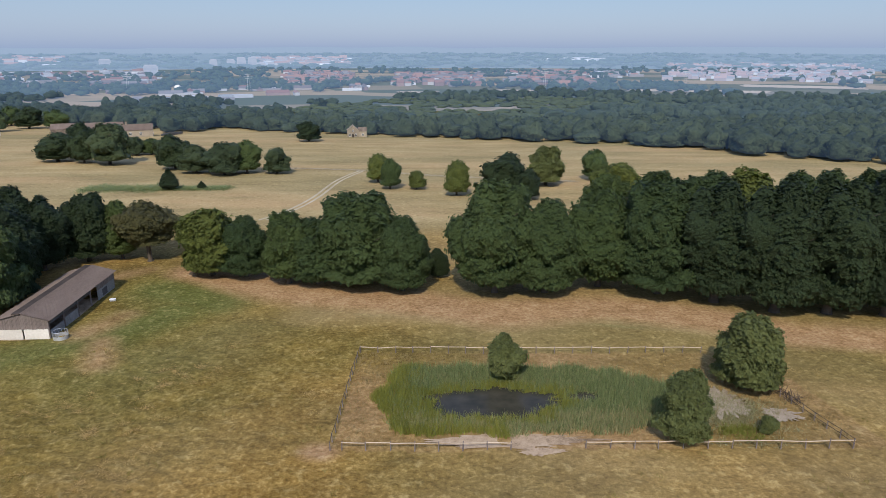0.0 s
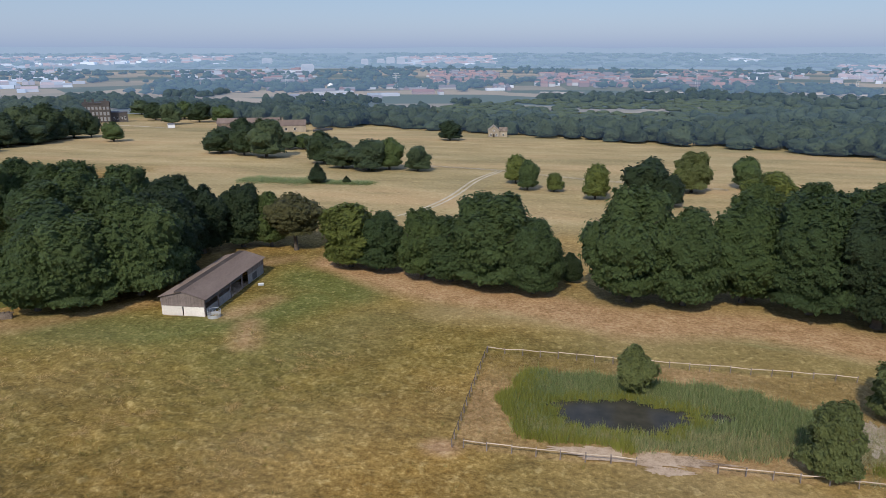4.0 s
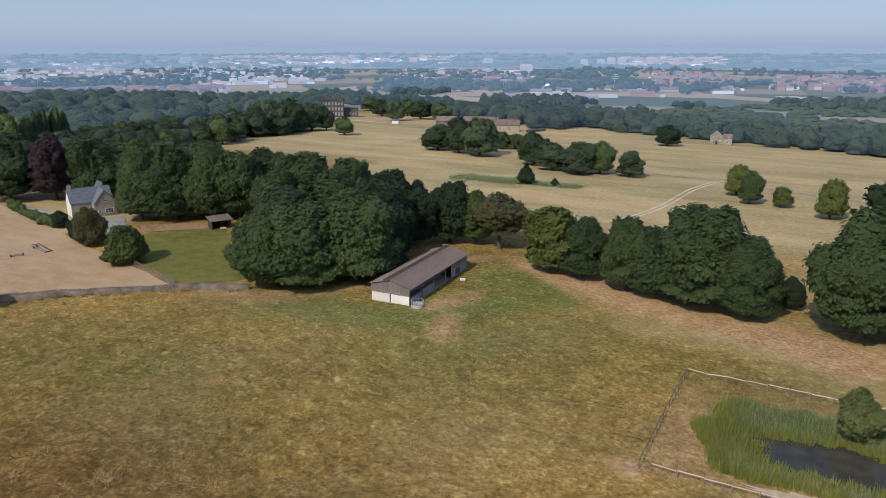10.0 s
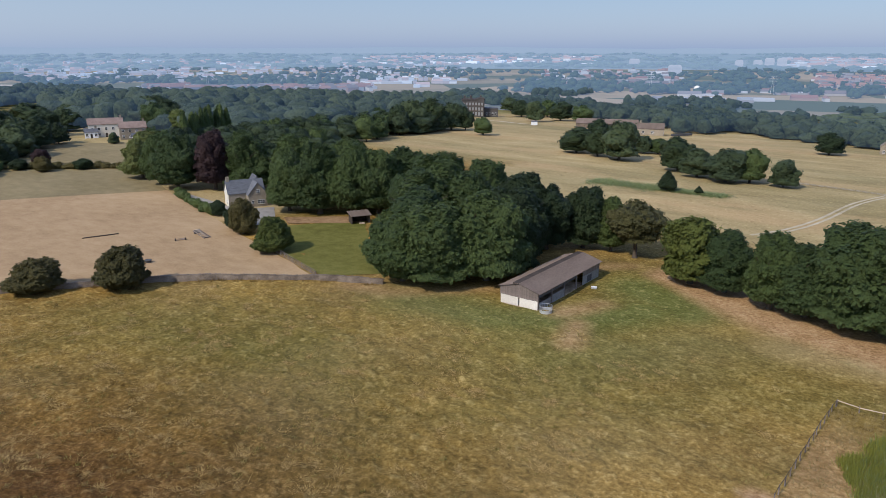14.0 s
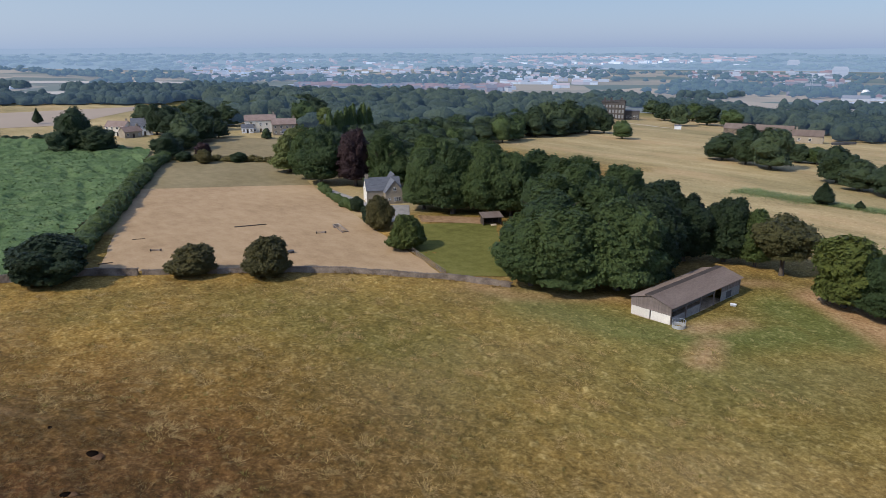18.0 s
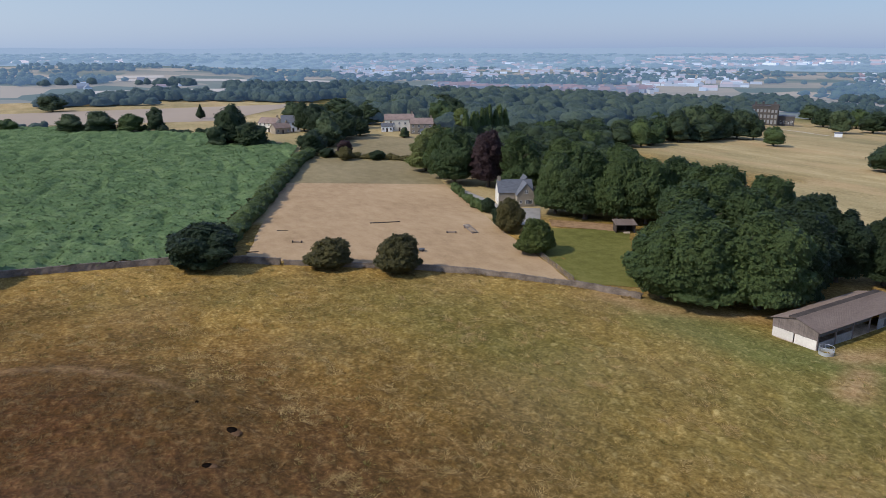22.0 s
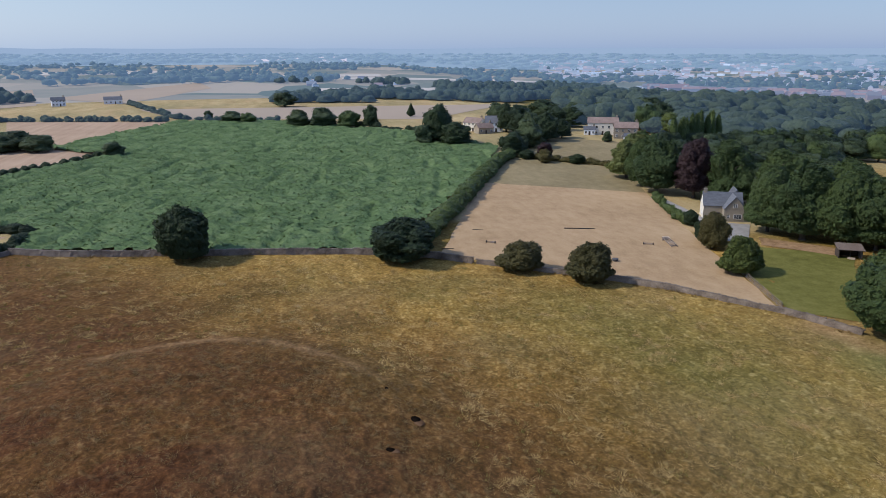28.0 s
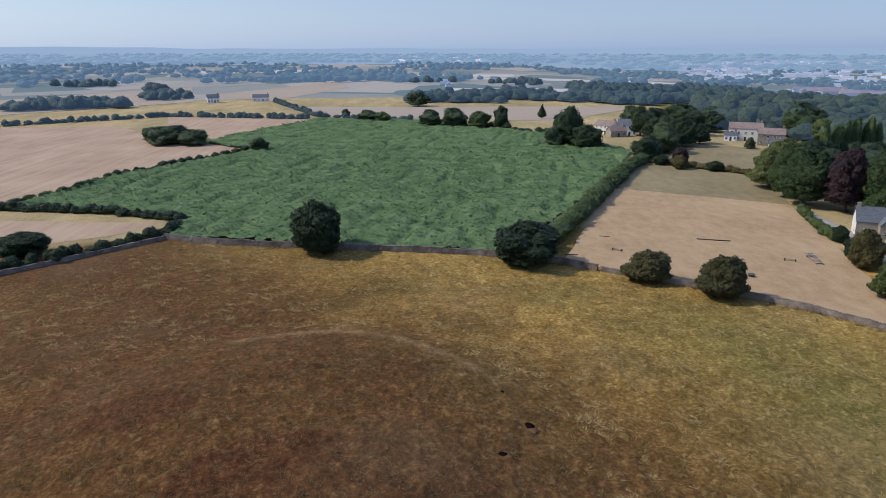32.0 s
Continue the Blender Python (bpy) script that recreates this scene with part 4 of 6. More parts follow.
def slab_bm(a, b, c, d, thick):
    """A sloping slab from four upper corners."""
    bm = bmesh.new()
    n = (Vector(b) - Vector(a)).cross(Vector(d) - Vector(a)).normalized() * thick
    top = [bm.verts.new(p) for p in (a, b, c, d)]
    low = [bm.verts.new(Vector(p) - n) for p in (a, b, c, d)]
    bm.faces.new(top)
    bm.faces.new(low[::-1])
    for i in range(4):
        j = (i + 1) % 4
        bm.faces.new((top[j], top[i], low[i], low[j]))
    bmesh.ops.recalc_face_normals(bm, faces=bm.faces[:])
    return bm


def corrugated_bm(x0, z0, x1, z1, y0, y1, pitch=0.30, depth=0.035, thick=0.02):
    """A sheet that waves along y and slopes from (x0, z0) to (x1, z1)."""
    bm = bmesh.new()
    n = int((y1 - y0) / pitch * 2)
    rows = []
    for k in range(n + 1):
        y = y0 + (y1 - y0) * k / n
        h = depth * (k % 2)
        rows.append([bm.verts.new((x0, y, z0 + h)), bm.verts.new((x1, y, z1 + h)), bm.verts.new((x1, y, z1 + h - thick)), bm.verts.new((x0, y, z0 + h - thick))])
    for a, b in zip(rows, rows[1:]):
        for i in range(4):
            j = (i + 1) % 4
            bm.faces.new((a[i], a[j], b[j], b[i]))
    bm.faces.new(rows[0])
    bm.faces.new(rows[-1][::-1])
    bmesh.ops.recalc_face_normals(bm, faces=bm.faces[:])
    return bm


def build_barn():
    W, L, E, R = 7.6, 23.6, 3.1, 4.15
    ob = thing("barn", -65.6, 96.8, ground_z(-62, 100), 1.8, "long open-fronted grey barn of weathered boards and concrete panels", "barn")
    part("roof", corrugated_bm(-0.3, E - 0.06, W / 2 - 0.05, R, -0.35, L + 0.35), M_ROOF, ob, "brown-grey corrugated sheet roof")
    part("roof", corrugated_bm(W / 2 + 0.05, R + 0.05, W + 0.42, E - 0.08, -0.35, L + 0.35), M_ROOF, ob, "brown-grey corrugated sheet roof")
    part("ridge", box_bm((W / 2 - 1.15, -0.3, R - 0.2, W / 2 + 0.0, L + 0.3, R + 0.03), bevel=0.02), M_DARKWOOD, ob, "darker raised ridge strip")
    for y0, y1 in ((0.0, 0.16), (L - 0.16, L)):
        part("gable", gable_bm(W, E - 0.02, R - 0.06, y0 + 0.02, y1 - 0.02), M_TIMBER, ob)
        for k in range(2):
            x0 = 0.12 + k * (W / 2 - 0.02)
            part("panel", box_bm((x0, y0 - 0.02, 0.0, x0 + W / 2 - 0.26, y1, 1.62), bevel=0.02), M_CONCRETE, ob, "cream-painted concrete wall panel")
    board = bpy.data.meshes.new("board")
    bm = box_bm((-0.085, -0.02, 0, 0.085, 0.02, 1.0))
    bm.to_mesh(board)
    bm.free()
    board.materials.append(M_TIMBER)
    for y in (-0.03, L + 0.03):
        for k in range(41):
            x = 0.12 + k * 0.184
            top = E + (R - E) * (1 - abs(x - W / 2) / (W / 2)) - 0.12
            z0 = 1.60 + rng.uniform(-0.05, 0.02)
            piece("board", board, ob, Matrix.Translation((x, y + rng.uniform(-0.012, 0.012), z0)) @ Matrix.Diagonal((1, 1, top - z0, 1)))
    part("back_wall", box_bm((0.0, 0.16, 0.0, 0.12, L - 0.16, 1.6)), M_GREYCON, ob, "stained concrete back wall")
    part("back_cladding", box_bm((0.03, 0.16, 1.61, 0.08, L - 0.16, E - 0.12)), M_TIMBER, ob)
    for k in range(6):
        y = 0.15 + k * (L - 0.4) / 5
        for x in (0.16, W - 0.2):
            part("post", box_bm((x, y - 0.1, -0.1, x + 0.2, y + 0.1, E - 0.1), bevel=0.01), M_TIMBER, ob)
        part("rafter", box_bm((0.2, y - 0.06, E - 0.34, W - 0.1, y + 0.06, E - 0.12)), M_TIMBER, ob)
    part("front_panel", box_bm((W - 0.14, 0.5, 0.0, W - 0.02, 4.5, 1.25), bevel=0.01), M_GREYCON, ob, "stained grey concrete panel")
    part("front_panel", box_bm((W - 0.14, 4.9, 0.0, W - 0.02, 9.2, 1.45), bevel=0.01), M_GREYCON, ob, "stained grey concrete panel")
    part("front_cladding", box_bm((W - 0.08, 0.3, 2.2, W - 0.02, 14.0, E - 0.14)), M_DARKSTEEL, ob, "dark sheet above the open bays")
    part("front_wall", box_bm((W - 0.14, 16.6, 0.0, W - 0.0, L - 0.2, 1.75), bevel=0.01), M_GREYCON, ob, "stained grey concrete wall")
    part("front_boards", box_bm((W - 0.10, 16.6, 1.77, W - 0.03, L - 0.2, E - 0.12)), M_TIMBER, ob)
    part("shutter", box_bm((W - 0.03, 18.3, 0.25, W + 0.05, 20.2, 1.45), bevel=0.01), M_DARKSTEEL, ob, "dark metal shutter")
    part("floor", box_bm((0.1, 0.1, -0.2, W - 0.1, L - 0.1, 0.05)), M_SOIL, ob, "bare earth floor")


build_barn()


def tube_ring(bm, r, z, t, sides=28, arc=1.0):
    n = int(sides * arc)
    rows = []
    for i in range(n + (0 if arc >= 1 else 1)):
        a = 2 * math.pi * i / sides
        rows.append([bm.verts.new(((r + t * math.cos(b)) * math.cos(a), (r + t * math.cos(b)) * math.sin(a), z + t * math.sin(b))) for b in (0, 1.57, 3.14, 4.71)])
    m = len(rows)
    for i in range(m if arc >= 1 else m - 1):
        a, b = rows[i], rows[(i + 1) % m]
        for k in range(4):
            bm.faces.new((a[k], b[k], b[(k + 1) % 4], a[(k + 1) % 4]))


def build_feeder():
    ob = thing("cattle_feeder", -56.6, 97.2, ground_z(-56, 97), 0, "round galvanised cattle feeder ring standing by the barn", "feeder")
    bm = bmesh.new()
    vs = []
    for i in range(28):
        a = 2 * math.pi * i / 28
        vs.append([bm.verts.new((1.05 * math.cos(a) * k, 1.05 * math.sin(a) * k, z)) for k, z in ((1, 0.0), (1, 0.62), (0.97, 0.62), (0.97, 0.0))])
    for i in range(28):
        a, b = vs[i], vs[(i + 1) % 28]
        for k in range(4):
            bm.faces.new((a[k], b[k], b[(k + 1) % 4], a[(k + 1) % 4]))
    part("skirt", bm, M_STEEL, ob, "sheet-steel skirt")
    bm = bmesh.new()
    tube_ring(bm, 1.05, 1.25, 0.035)
    part("top_rail", bm, M_STEEL, ob)
    for i in range(14):
        a = 2 * math.pi * i / 14
        vs, fs = [], []
        limb(vs, fs, (1.05 * math.cos(a), 1.05 * math.sin(a), 0.6), (1.05 * math.cos(a + 0.12), 1.05 * math.sin(a + 0.12), 1.25), 0.025, 0.025, 5)
        piece("bar", mesh("bar", vs, fs, M_STEEL), ob)


build_feeder()

tro = thing("water_trough", -56.0, 113.3, ground_z(-56, 113), 20, "small pale trough on the grass by the barn", "trough")
part("basin", box_bm((-0.5, -0.28, 0, 0.5, 0.28, 0.4), bevel=0.08), M_STEEL, tro)
part("rim", box_bm((-0.53, -0.31, 0.37, 0.53, 0.31, 0.43), bevel=0.02), M_WHITE, tro)


# ---- fences ----
def cyl_mesh(name, r, length, mat, sides=6, axis="z"):
    vs, fs = [], []
    limb(vs, fs, (0, 0, 0), (0, 0, length) if axis == "z" else (length, 0, 0), r, r * 0.92, sides)
    fs.append(tuple(range(sides))[::-1])
    fs.append(tuple(range(sides, 2 * sides)))
    return mesh(name, vs, fs, mat)


RAIL = cyl_mesh("rail", 0.06, 1.0, M_RAIL, 6, "x")
GREY_POST = cyl_mesh("post", 0.07, 1.2, M_TIMBER, 6)
THIN_RAIL = cyl_mesh("rail", 0.045, 1.0, M_TIMBER, 6, "x")
GREY_RAIL = cyl_mesh("rail", 0.035, 1.0, M_DARKWOOD, 6, "x")


def fence(line, label, post, rail, heights, step=1.8, sag=0.04, group="", skip=()):
    x0, y0 = line[0]
    ob = thing("fence", x0, y0, ground_z(x0, y0), 0, label, "fence", group)
    base = ob.matrix_basis.inverted()
    marks = []
    for (ax, ay), (bx, by) in zip(line, line[1:]):
        d = math.hypot(bx - ax, by - ay)
        n = max(1, round(d / step))
        for i in range(n + (1 if (bx, by) == line[-1] else 0)):
            x, y = ax + (bx - ax) * i / n + rng.uniform(-.05, .05), ay + (by - ay) * i / n + rng.uniform(-.06, .06)
            marks.append(Vector((x, y, ground_z(x, y) - 0.15 + rng.uniform(-.04, .04))))
    for i, p in enumerate(marks):
        if i in skip:
            continue
        piece("post", post, ob, base @ Matrix.Translation(p) @ pose(0, 0, 0, rng.uniform(-3, 3), rng.uniform(-3, 3), rng.uniform(0, 90)))
    for i, (p, q) in enumerate(zip(marks, marks[1:])):
        if i in skip:
            continue
        for h in heights:
            a = p + Vector((0, 0, h + 0.15 + rng.uniform(-sag, sag)))
            b = q + Vector((0, 0, h + 0.15 + rng.uniform(-sag, sag)))
            d = b - a
            m = Matrix.Translation(a) @ d.to_track_quat('X', 'Z').to_matrix().to_4x4() @ Matrix.Diagonal((d.length + 0.1, 1, 1, 1))
            piece("rail", rail, ob, base @ m)
    return ob


fence([(-11.8, 91.7), (13, 91.4), (36.2, 91.2)], "split-rail fence of pale wood behind the pond", GREY_POST, RAIL, (0.85,), 2.6, 0.07, group="fences round the pond")
fence([(-11.2, 66.6), (6.9, 66.4)], "split-rail fence of pale wood before the pond", GREY_POST, RAIL, (0.85,), 2.6, 0.07, group="fences round the pond")
fence([(14.9, 66.6), (43.8, 66.6)], "split-rail fence of pale wood before the pond", GREY_POST, RAIL, (0.85,), 2.6, 0.07, group="fences round the pond")
fence([(-11.9, 91.5), (-12.3, 78), (-12.5, 66.5)], "dark weathered fence at the pond's side", GREY_POST, GREY_RAIL, (0.95,), group="fences round the pond")
fence([(38.5, 86.5), (41.2, 78), (43.8, 66.6)], "dark weathered fence at the pond's side", GREY_POST, GREY_RAIL, (1.05, 0.55), group="fences round the pond", skip=(1, 2))
fence([(-122.5, 92.0), (-112, 88.9), (-101.6, 86.0)], "pale grey post-and-rail fence beside the lawn", GREY_POST, THIN_RAIL, (1.2, 0.85, 0.5, 0.2), 2.2, 0.01)

# ---- pond ----
def disc(name, cx, cy, rx, ry, z, mat, label, category, seed, n=90, ragged=0.0):
    vs = [(cx, cy, z)]
    for i in range(n):
        a = 2 * math.pi * i / n
        k = 1 + 0.28 * noise.noise(Vector((math.cos(a) * 1.6, math.sin(a) * 1.6, seed))) + ragged * noise.noise(Vector((math.cos(a) * 7, math.sin(a) * 7, seed)))
        vs.append((cx + rx * k * math.cos(a), cy + ry * k * math.sin(a), z))
    return tagged(new(name, mesh(name, vs, [(0, 1 + i, 1 + (i + 1) % n) for i in range(n)], mat)), label, category, kind="structure")


disc("water", 5.6, 77.0, 8.6, 3.7, -0.10, M_WATER, "still dark pond water among reeds", "water", 3.1, 140, 0.4)
disc("pond_bank", 7.4, 68.1, 9.0, 1.35, 0.12, M_SOIL, "bare trodden mud bank of the pond", "bank", 5.5, 140, 0.35)
disc("trodden_ground", 10, 66.0, 2.4, 0.8, 0.13, M_SOIL, "bare trodden gap in the pond fence", "ground", 15.5, 90, 0.35)
disc("water_pool", 17.3, 78.4, 2.6, 1.3, -0.08, M_WATER, "small dark pool among reeds", "water", 8.4)

M_REED = leaf("reed_blades", (0.066, 0.108, 0.036), (0.30, 0.335, 0.150), 0.3, None, 0.5, relief=0.03)
M_REED_PALE = leaf("dry_reed_blades", (0.16, 0.15, 0.07), (0.42, 0.38, 0.21), 0.3, None, 0.5, relief=0.03)
M_SEDGE = leaf("sedge_blades", (0.085, 0.110, 0.020), (0.27, 0.27, 0.06), 0.3, relief=0.03)
M_HAYGRASS = leaf("hay_blades", (0.15, 0.105, 0.045), (0.34, 0.255, 0.12), 0.2, relief=0.03)
M_DRYGRASS = leaf("dry_grass_blades", (0.27, 0.175, 0.062), (0.50, 0.355, 0.150), 0.2, relief=0.03)


def blades(name, spots, h0, h1, width, mat, label, lean=0.25, seed=3, per=3, category="reeds", spread=0.22):
    """Upright blades in tufts, as one object."""
    g = np.random.default_rng(seed)
    n = len(spots)
    xy = np.repeat(np.array(spots), per, axis=0)
    zz = []
    for x, y in spots:
        zz.append(ground_z(x, y) + swell(x, y) - pond_dip(x, y))
    z = np.repeat(np.array(zz), per)
    size = np.repeat(g.uniform(0.6, 1.3, n), per)
    a, h = g.uniform(0, 6.283, n * per), g.uniform(h0, h1, n * per) * size
    w = width * g.uniform(.6, 1.3, n * per)
    off = g.normal(0, spread, (n * per, 2)) * size[:, None]
    tip = off * (0.5 if lean < 0.5 else 1.3) + g.normal(0, 1, (n * per, 2)) * (lean * h)[:, None]
    base = xy + off
    d = np.stack([np.cos(a) * w, np.sin(a) * w], 1)
    v = np.stack([np.column_stack([base - d, z - 0.05]), np.column_stack([base + d, z - 0.05]), np.column_stack([base + tip, z + h])], 1)
    return tagged(new(name, mesh(name, v.reshape(-1, 3).tolist(), np.arange(n * per * 3).reshape(-1, 3).tolist(), mat)), label, category, kind="stuff")


REED_PLOT = [(-8.5, 78), (-6, 86.5), (20, 86), (28.6, 81), (26, 70.5), (13, 69.7), (-1, 69.2), (-5.5, 70)]


def on_water(x, y, grow=1.0):
    if math.hypot((x - 17.3) / 2.6, (y - 78.4) / 1.3) < 0.8:
        return True
    a = math.atan2((y - 77) / 3.7, (x - 5.6) / 8.6)
    k = 1 + 0.28 * noise.noise(Vector((math.cos(a) * 1.6, math.sin(a) * 1.6, 3.1))) + 0.4 * noise.noise(Vector((math.cos(a) * 7, math.sin(a) * 7, 3.1)))
    return math.hypot((x - 5.6) / 8.6, (y - 77) / 3.7) < k * 0.96 * grow


reed, pale_reed, sedge = [], [], []
g3 = np.random.default_rng(33)
for _ in range(15000):
    x, y = g3.uniform(-11.5, 30), g3.uniform(68.5, 88)
    if not inside(x + 1.3 * bumps(x, y, 0.4), y + 1.6 * bumps(x + 31, y, 0.4), REED_PLOT) or on_water(x, y, 1.0 + 0.10 * bumps(x + 7, y, 0.6)):
        continue
    if x + g3.normal(0, 1.8) < -4.8 or (y + g3.normal(0, .6) < 70.8 and x < 7) or (on_water(x, y, 1.3) and g3.uniform() < 0.75):
        sedge.append((x, y))
    elif y + 3.0 * bumps(x, y, 0.35) + g3.normal(0, 1.0) < 74.5 and g3.uniform() < 0.6:
        pale_reed.append((x, y))
    elif g3.uniform() < 0.12:
        pale_reed.append((x, y))
    else:
        reed.append((x, y))
blades("reeds", reed[:6500], 0.5, 1.15, 0.045, M_REED, "tall grey-green reeds crowding the pond", 0.2, per=8, spread=0.28)
blades("dry_reeds", pale_reed[:2600], 0.5, 1.1, 0.04, M_REED_PALE, "bleached reeds along the front of the pond", 0.12, 13, 6, spread=0.28)
blades("sedge", sedge[:2800], 0.5, 1.15, 0.05, M_SEDGE, "yellowish-green sedge at the pond's edge", 0.22, 4, 8)
rough = []
for _ in range(2600):
    x, y = g3.uniform(-12, 46), g3.uniform(67, 91.5)
    if inside(x, y, POND) and not inside(x, y, REED_PLOT) and not (-1 < x < 17 and y < 69.5):
        rough.append((x, y))
blades("rough_grass", rough, 0.15, 0.5, 0.03, M_HAYGRASS, "rank dry grass inside the pond fence", 0.4, 5, 12, "grass", 0.25)
brush = thing("brush_pile", 41.2, 79.5, 0, -70, "heap of dead brown brushwood along the fence", "brushwood")
M_DEAD = plain("dead_twigs", (0.06, 0.042, 0.032), (0.15, 0.11, 0.085), 3, 0.95, 0.3)
for i in range(70):
    vs, fs = [], []
    x, y = g3.uniform(-4, 4), g3.uniform(-0.9, 0.9)
    e = Vector((x, y, 0.1)) + Vector((g3.normal(0, .8), g3.normal(0, .5), g3.uniform(.3, 1.3)))
    limb(vs, fs, (x, y, -0.05), e, 0.05, 0.015, 4)
    limb(vs, fs, Vector((x, y, 0)).lerp(e, .5), e + Vector((g3.normal(0, .5), g3.normal(0, .5), .1)), 0.03, 0.01, 4)
    piece("branch", mesh("branch", vs, fs, M_DEAD), brush)
M_BLEACHED = sheet_mat("bleached_litter", (0.20, 0.15, 0.10), (0.34, 0.275, 0.20), (0.46, 0.39, 0.31), (1, 1, 1), 0.9)
disc("ash_patch", 33.4, 76.6, 2.5, 3.2, 0.22, M_BLEACHED, "pale patch of bleached litter inside the pond fence", "ground", 21.5, 120, 0.7)
disc("ash_patch", 39.3, 73.4, 2.0, 1.4, 0.22, M_BLEACHED, "pale patch of bleached litter inside the pond fence", "ground", 26.5, 90, 0.7)
bleach, weed = [], []
for _ in range(900):
    x, y = g3.normal(33.5, 2.6), g3.normal(74.5, 3.4)
    if inside(x, y, POND) and math.hypot(x - 37.7, y - 80.5) > 3.5 and math.hypot(x - 26, y - 68) > 2.6:
        (weed if math.hypot((x - 33) / 2.6, (y - 69.6) / 1.6) < 1.0 else bleach).append((x, y))
blades("bleached_grass", bleach, 0.2, 0.6, 0.04, M_REED_PALE, "bleached dead stalks between the willows", 0.5, 15, 10, "grass", 0.3)
blades("weeds", weed, 0.3, 0.7, 0.06, M_SEDGE, "yellow-green weeds beside the willow", 0.3, 16, 12, "grass", 0.3)

# ---- tussocks of the pasture ----
tuft, tuft2 = [], []
for _ in range(90000):
    a = radians(g3.uniform(-38, 124))
    r = math.sqrt(g3.uniform(48 ** 2, 178 ** 2))
    x, y = -r * math.sin(a), r * math.cos(a)
    if not inside(x, y, PASTURE) or inside(x, y, POND) or zone(x, y)[0] > 0.45 or math.hypot((x + 75) / 33, (y + 18) / 36) + 0.3 * bumps(x, y, 0.1) < 1.0:
        continue
    d = 0.6 * bumps(x, y, 0.16) + 0.8 * bumps(x + 9, y, 0.5) + (0.12 if x < -30 else -0.25)
    if d > 0.34:
        tuft.append((x, y))
    elif d > 0.0 and g3.uniform() < 0.4:
        tuft2.append((x, y))
tuft, tuft2 = tuft[:5200], tuft2[:1800]
M_OLIVE = leaf("olive_blades", (0.13, 0.11, 0.03), (0.28, 0.23, 0.075), 0.3, relief=0.03)
blades("tussocks", tuft, 0.08, 0.20, 0.03, M_DRYGRASS, "bleached grass tussocks all over the pasture", 0.7, 6, 30, "grass", 0.30)
blades("green_tussocks", tuft2, 0.15, 0.38, 0.042, M_OLIVE, "olive tufts of grass in the pasture", 0.32, 7, 14, "grass", 0.22)
heather = []
for _ in range(9000):
    a, r = g3.uniform(0, 6.283), 33 * math.sqrt(g3.uniform())
    x, y = MOUND[0] + 4 + r * math.cos(a), MOUND[1] - 3 + r * math.sin(a)
    if bumps(x, y, 0.22) + 0.5 * bumps(x, y + 40, 0.6) > -0.15:
        heather.append((x, y))
M_HEATH = leaf("heath_growth", (0.10, 0.055, 0.019), (0.24, 0.160, 0.06), 0.3, relief=0.03)
blades("heath", heather[:4200], 0.10, 0.24, 0.035, M_HEATH, "low rusty heath growth on the knoll", 0.8, 8, 13, "heath", 0.26)

weeds_at = []
for (ax, ay), (bx, by) in zip(WALL[3:], WALL[4:]):
    for _ in range(int(math.hypot(bx - ax, by - ay) * 2.2)):
        u, o = g3.uniform(), g3.choice((-1, 1)) * g3.uniform(0.5, 1.6)
        d = math.hypot(bx - ax, by - ay)
        x, y = ax + (bx - ax) * u - (by - ay) / d * o, ay + (by - ay) * u + (bx - ax) / d * o
        if bumps(x, y, 0.2) > -0.12:
            weeds_at.append((x, y))
blades("wall_weeds", weeds_at, 0.3, 0.8, 0.05, M_HEATH, "rank rusty weeds along the foot of the stone wall", 0.35, 17, 14, "weeds", 0.35)

# ---- dry-stone wall ----
def build_wall(name, line, h, label, seed):
    g = np.random.default_rng(seed)
    x0, y0 = line[0]
    ob = thing(name, x0, y0, 0, 0, label, "stone wall")
    pts = []
    for (ax, ay), (bx, by) in zip(line, line[1:]):
        n = max(1, round(math.hypot(bx - ax, by - ay) / 0.6))
        pts += [(ax + (bx - ax) * i / n, ay + (by - ay) * i / n) for i in range(n)]
    pts.append(line[-1])
    vs, fs, cv, cf = [], [], [], []
    for i, (x, y) in enumerate(pts):
        a, b = pts[max(0, i - 1)], pts[min(len(pts) - 1, i + 1)]
        t = Vector((b[0] - a[0], b[1] - a[1])).normalized()
        nx, ny = -t.y, t.x
        z = ground_z(x, y) - 0.1
        top = h * (1 + 0.16 * bumps(x, y, 0.12) + 0.07 * bumps(x, y, 0.8))
        for s, zz, wd in ((-1, 0, 0.36), (-1, top * .5, 0.30), (-1, top, 0.24), (1, top, 0.24), (1, top * .5, 0.30), (1, 0, 0.36)):
            o = s * wd + g.normal(0, 0.035)
            vs.append((x + nx * o - x0, y + ny * o - y0, z + zz + g.normal(0, 0.03)))
        if i:
            k = (i - 1) * 6
            for j in range(5):
                fs.append((k + j, k + 6 + j, k + 7 + j, k + 1 + j))
        c, w, hh = len(cv), g.uniform(.16, .34), g.uniform(.06, .2)
        for ux, uz in ((-w, 0), (w, 0), (w * .7, hh), (-w * .8, hh * .9)):
            for un in (-0.26, 0.26):
                cv.append((x + t.x * ux + nx * un - x0, y + t.y * ux + ny * un - y0, z + top + uz - 0.03))
        cf += [(c, c + 2, c + 4, c + 6), (c + 1, c + 7, c + 5, c + 3), (c, c + 1, c + 3, c + 2), (c + 2, c + 3, c + 5, c + 4), (c + 4, c + 5, c + 7, c + 6), (c + 6, c + 7, c + 1, c)]
    piece("courses", mesh("courses", vs, fs, M_STONE), ob)
    tagged(piece("coping", mesh("coping", cv, cf, M_STONE), ob), kind="stuff")
    return ob


